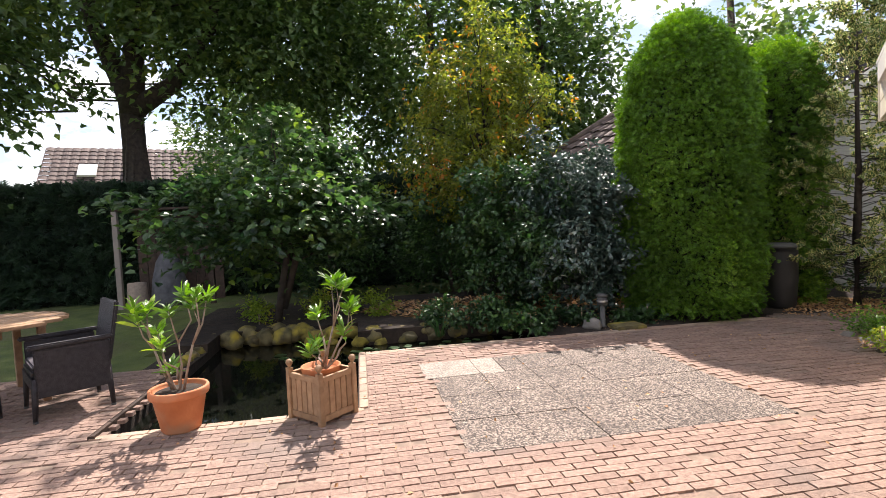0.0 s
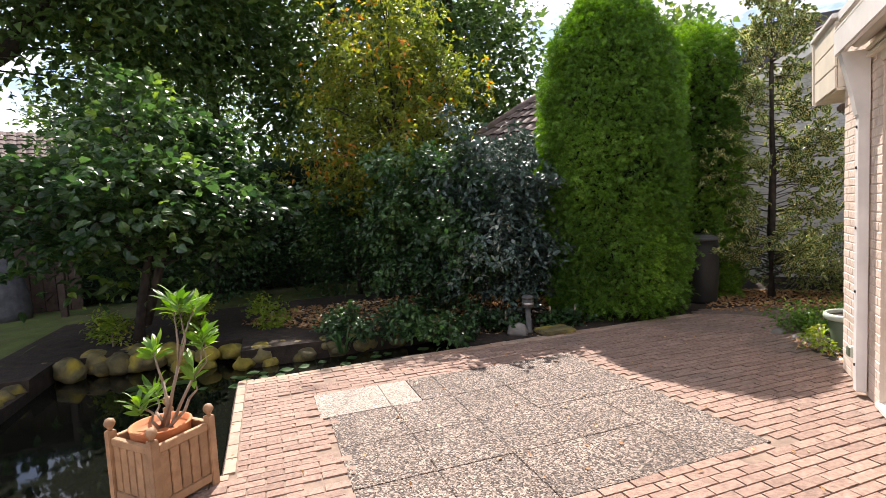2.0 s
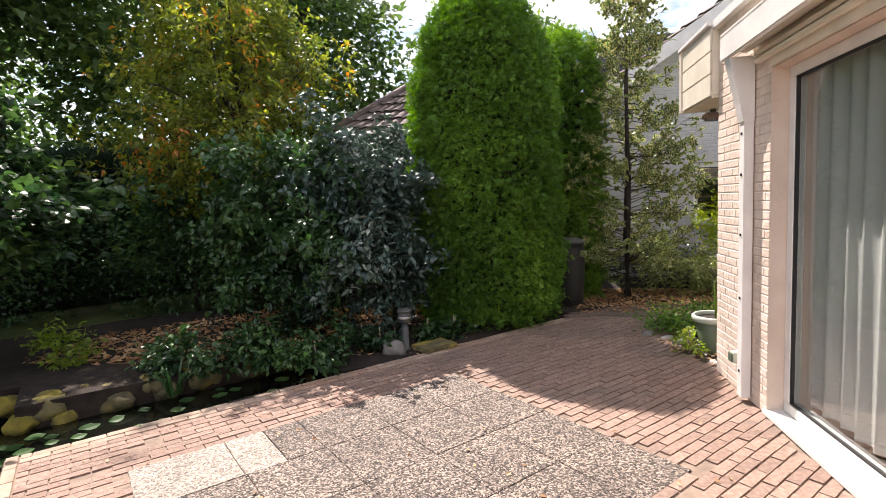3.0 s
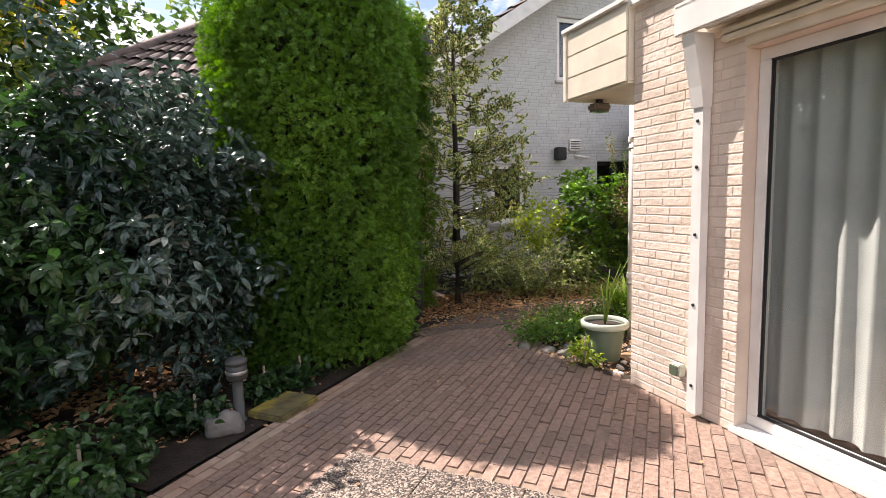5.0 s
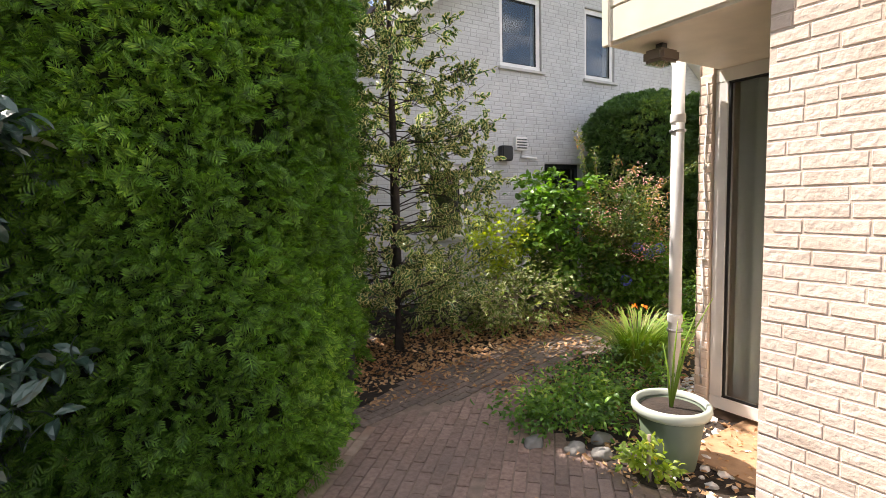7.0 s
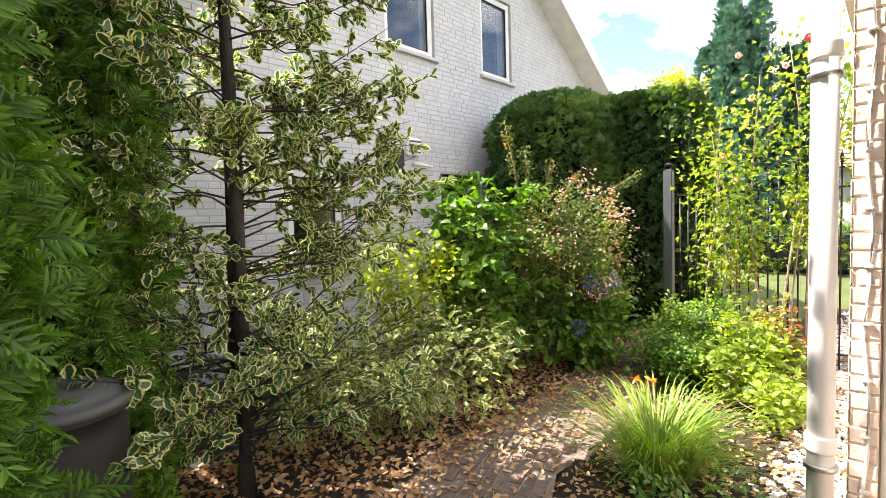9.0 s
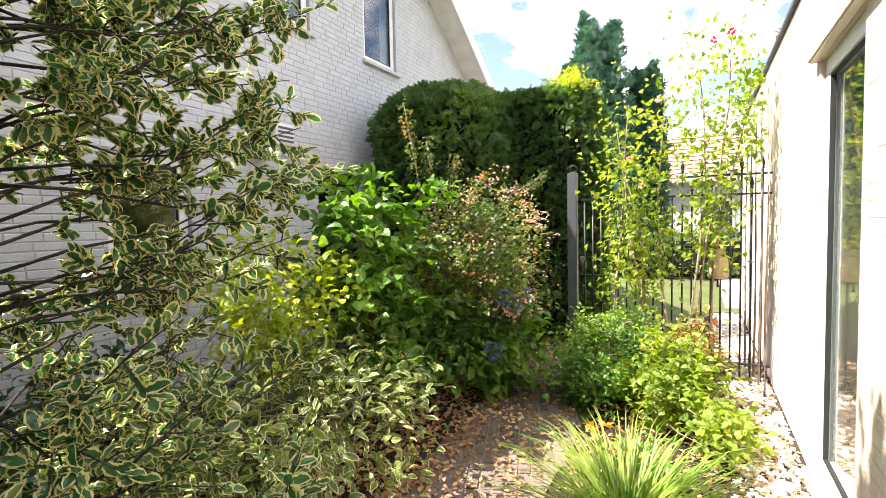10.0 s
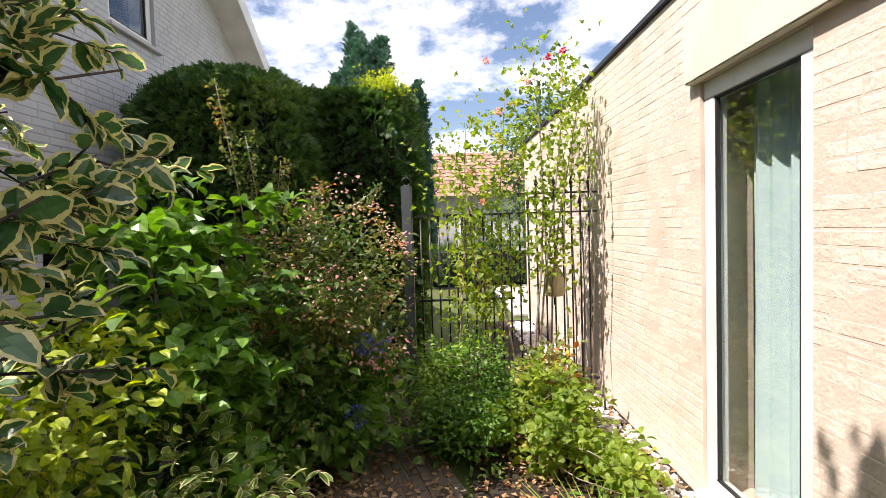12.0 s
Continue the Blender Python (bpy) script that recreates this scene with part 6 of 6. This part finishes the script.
# Added plants: their dark leaves stand in for shadow on the bare earth.
for x, y, r in ((-2.05, 6.3, 0.14), (-1.35, 6.85, 0.13), (-2.3, 6.45, 0.16), (-1.62, 6.7, 0.1)):
    shrub("shade_filler", (x, y), [((x, y, 0.08), (r, r, 0.1), 12, 0.08)], IVY, (0.07, 0.05), "small dark leafy plant added for the shadow beside the garden lamp", limbs=3)
litter("bed_leaves", 160, (-2.7, -1.2, 6.1, 7.3, lambda x, y: to_uv(x, y)[1] > 5.55), 0.045, DRY, "dry leaf scraps on the dark earth", 0.0)


# ---- pieces of walls and floors ----
def chamfer_block(name, c=0.004):
    """A unit block with a chamfered face, lying in x and z, its face towards -y."""
    me = bpy.data.meshes.new(name)
    a, b = 0.5, 0.5
    V = [(-a, 0, -b), (a, 0, -b), (a, 0, b), (-a, 0, b), (-a + c, -1, -b + c * 4), (a - c, -1, -b + c * 4), (a - c, -1, b - c * 4), (-a + c, -1, b - c * 4)]
    me.from_pydata(V, [], [(4, 5, 6, 7), (0, 1, 5, 4), (1, 2, 6, 5), (2, 3, 7, 6), (3, 0, 4, 7)])
    return me


prng = np.random.default_rng(21)


def brick_parts(rects, parent, matrix, mat, data, deep=0.004):
    """Single bricks as parts of a wall. matrix turns (along, outwards -y, up) into the world."""
    if not data.materials:
        data.materials.append(mat)
    for a0, a1, z0, z1 in rects:
        ob = new("brick", data)
        ob.parent = parent
        d = deep + 0.002 * prng.random()
        ob.matrix_basis = matrix @ Matrix.LocRotScale(((a0 + a1) / 2, 0.002, (z0 + z1) / 2), Euler((prng.normal(0, 0.012), prng.normal(0, 0.006), prng.normal(0, 0.004))), (a1 - a0, d, z1 - z0))


block = chamfer_block("brick_block", 0.02)
west_m = Matrix(((0, 1, 0, 1.05), (-1, 0, 0, 0), (0, 0, 1, 0), (0, 0, 0, 1)))
rects = brick_rects(prng, 4.93, 5.83, 0.0, flat_top, [])
brick_parts([(-b, -a, c, d) for a, b, c, d in rects], wall_west, west_m, BRICK, block)
v, f = brick_arrays(prng, brick_rects(prng, -2.0, 1.9, 0.0, flat_top, []), west_at)
outward(array_mesh("brick_courses", v, f, BRICK, wall_west, "cream painted brick courses", "stuff"), Vector((-1, 0, 0)))
north_m = Matrix(((-1, 0, 0, 0), (0, -1, 0, 6.71), (0, 0, 1, 0), (0, 0, 0, 1)))
rects = brick_rects(prng, 2.0, 9.2, 0.0, flat_top, [(2.81, 3.62, 0.0, 2.27), (2.2, 3.7, 2.27, 2.62)])
near = [r for r in rects if r[0] < 2.9 or (r[0] < 4.3 and 0.5 < r[2] < 2.2)][:300]
brick_parts([(-b, -a, c, d) for a, b, c, d in near], wall_north, north_m, BRICK, block, 0.0015)
v, f = brick_arrays(prng, [r for r in rects if r not in near], north_at, 0.0005)
outward(array_mesh("brick_courses", v, f, BRICK, wall_north, "cream painted brick courses", "stuff"), Vector((0, 1, 0)))
end_at = lambda a, d, z: (2.008 + d, a, z)
v, f = brick_arrays(prng, brick_rects(prng, 6.625, 6.708, 0.0, lambda a: 2.26, []), end_at)
outward(array_mesh("brick_courses", v, f, BRICK, wall_north, "cream painted brick courses", "stuff"), Vector((-1, 0, 0)))
v, f = brick_arrays(prng, brick_rects(prng, 1.07, 2.0, 0.0, lambda a: 2.26, []), recess_at)
outward(array_mesh("brick_courses", v, f, BRICK, wall_recess, "cream painted brick courses", "stuff"), Vector((0, 1, 0)))


def inside_poly(x, y, poly):
    hit = False
    for (xa, ya), (xb, yb) in zip(poly, poly[1:] + poly[:1]):
        if (ya > y) != (yb > y) and x < (xb - xa) * (y - ya) / (yb - ya) + xa:
            hit = not hit
    return hit


BED = [(0.9, 6.4), (1.05, 5.9), (2.0, 5.9), (2.0, 6.7), (9, 6.7), (9, 7.3), (5.4, 7.9), (3.6, 7.98), (2.2, 7.98), (1.0, 7.43)]


def paver_allowed(x, y):
    u, v = to_uv(x, y)
    if not on_patio(x, y) or inside_poly(x, y, BED) or y > 7.75 or (0.83 < u < 3.25 and 2.63 < v < 4.76) or (0.72 < u < 0.9 and 4.22 < v < 4.76):
        return False
    return True


def paver_arrays(cells):
    """Joined pavers. cells: centre, half length, half width, heading, rise."""
    V, F = [], []
    for i, (x, y, hl, hw, a, z) in enumerate(cells):
        c, s = math.cos(a), math.sin(a)
        tl = prng.normal(0, 0.006, 2)
        for k, (hz, ins) in enumerate(((-0.03, 0.0), (0.0, 0.0025))):
            for sx, sy in ((-1, -1), (1, -1), (1, 1), (-1, 1)):
                lx, ly = sx * (hl - ins), sy * (hw - ins)
                V.append((x + lx * c - ly * s, y + lx * s + ly * c, z + hz + lx * tl[0] + ly * tl[1]))
        b = 8 * i
        F += [(b + 4, b + 5, b + 6, b + 7), (b, b + 1, b + 5, b + 4), (b + 1, b + 2, b + 6, b + 5), (b + 2, b + 3, b + 7, b + 6), (b + 3, b, b + 4, b + 7)]
    return np.array(V), np.array(F)


pme = bpy.data.meshes.new("paver_block")
pme.from_pydata([(-1, -1, -0.03), (1, -1, -0.03), (1, 1, -0.03), (-1, 1, -0.03), (-0.965, -0.93, 0), (0.965, -0.93, 0), (0.965, 0.93, 0), (-0.965, 0.93, 0)], [], [(4, 5, 6, 7), (0, 1, 5, 4), (1, 2, 6, 5), (2, 3, 7, 6), (3, 0, 4, 7)])
pme.materials.append(PAVER)
eme = pme.copy()
eme.materials.clear()
eme.materials.append(EDGE)

cells, edge_cells, picked = [], [], 0
L, W = 0.2, 0.072
for j in range(-56, 79):
    for i in range(-32, 38):
        u, v = (i + 0.5 * (j % 2)) * L, j * W - 0.05
        x, y = uv(u, v)
        if not paver_allowed(x, y):
            continue
        hl = L / 2 - 0.0025
        if v > 3.62 and u > 0.16:
            if u + L / 2 < 0.27:
                continue
            if u - L / 2 < 0.237:
                hl = (u + L / 2 - 0.0025 - 0.2395) / 2
                x, y = uv(u + L / 2 - 0.0025 - hl, v)
        if u < 0.95 and v > 2.9 and prng.random() < 0.06:
            continue
        rise = 0.004 + prng.normal(0, 0.0016) - (0.012 if prng.random() < 0.012 else 0)
        edge = (u < 0.2 and v > 3.5) and u > -1.75 or (u > 0.16 and v > 5.3)
        if edge:
            edge_cells.append((x, y, hl, W / 2 - 0.0025, radians(46), rise + 0.002))
        elif picked < 300 and -0.4 < u < 3.0 and 1.4 < v < 2.63:
            ob = new("paver", pme)
            ob.parent = patio
            ob.matrix_basis = Matrix.LocRotScale((x, y, rise), Euler((prng.normal(0, 0.006), prng.normal(0, 0.006), radians(46) + prng.normal(0, 0.008))), (L / 2 - 0.0025, W / 2 - 0.0025, 1))
            picked += 1
        else:
            cells.append((x, y, hl, W / 2 - 0.0025, radians(46) + prng.normal(0, 0.008), rise))
for k in range(9):
    x, y = uv(0.199, 3.66 + L * (k + 0.5))
    edge_cells.append((x, y, L / 2 - 0.0025, W / 2 - 0.0025, radians(136), 0.006))
v, f = paver_arrays(cells)
array_mesh("paver_field", v, f, PAVER, patio, "pinkish worn concrete pavers", "stuff")
v, f = paver_arrays(edge_cells)
array_mesh("edge_paver_field", v, f, EDGE, patio, "paler edging pavers round the pond", "stuff")

cells = []
for j in range(-16, 60):
    for i in range(-6, 42):
        a = radians(18)
        u, v = (i + 0.5 * (j % 2)) * L, j * W
        x, y = 0.2 + u * math.cos(a) - v * math.sin(a), 7.4 + u * math.sin(a) + v * math.cos(a)
        if inside_poly(x, y, PATHWAY) and y > 7.8:
            cells.append((x, y, L / 2 - 0.004, W / 2 - 0.004, a + prng.normal(0, 0.02), 0.004 + prng.normal(0, 0.003)))
v, f = paver_arrays(cells)
array_mesh("paver_field", v, f, PATH_PAVER, path, "worn pavers of the path", "stuff")

def slab(u0, u1, v0, v1, mat, label):
    x, y = uv((u0 + u1) / 2, (v0 + v1) / 2)
    hu, hv = (u1 - u0) / 2 - 0.0015, (v1 - v0) / 2 - 0.0015
    part("slab", box(-hu, hu, -hv, hv, -0.03, 0.005 + 0.002 * prng.random(), 0.003, pose(x, y, 0, prng.normal(0, 0.2), prng.normal(0, 0.2), 46)), mat, patio, label)


for i in range(5):
    for j in range(4):
        if j == 3 and i < 2:
            continue
        slab(0.84 + 0.48 * i, 1.32 + 0.48 * i, 2.64 + 0.527 * j, 3.167 + 0.527 * j, AGG, "washed pebble slab")
slab(0.775, 1.31, 4.222, 4.745, AGG_PALE, "pale worn slab")
slab(1.312, 1.56, 4.222, 4.745, AGG_PALE, "pale worn slab, cut narrow")
slab(1.562, 1.80, 4.222, 4.745, AGG, "washed pebble slab, cut narrow")
for k in range(6):
    u, v = uv(-1.78, 3.75 + 0.3 * k)
    part("edging_board", box(-0.149, 0.149, -0.02, 0.02, -0.2, 0.02, 0.004, pose(u, v, 0, 0, 0, 136)), DARKWOOD, patio, "timber pond edging")
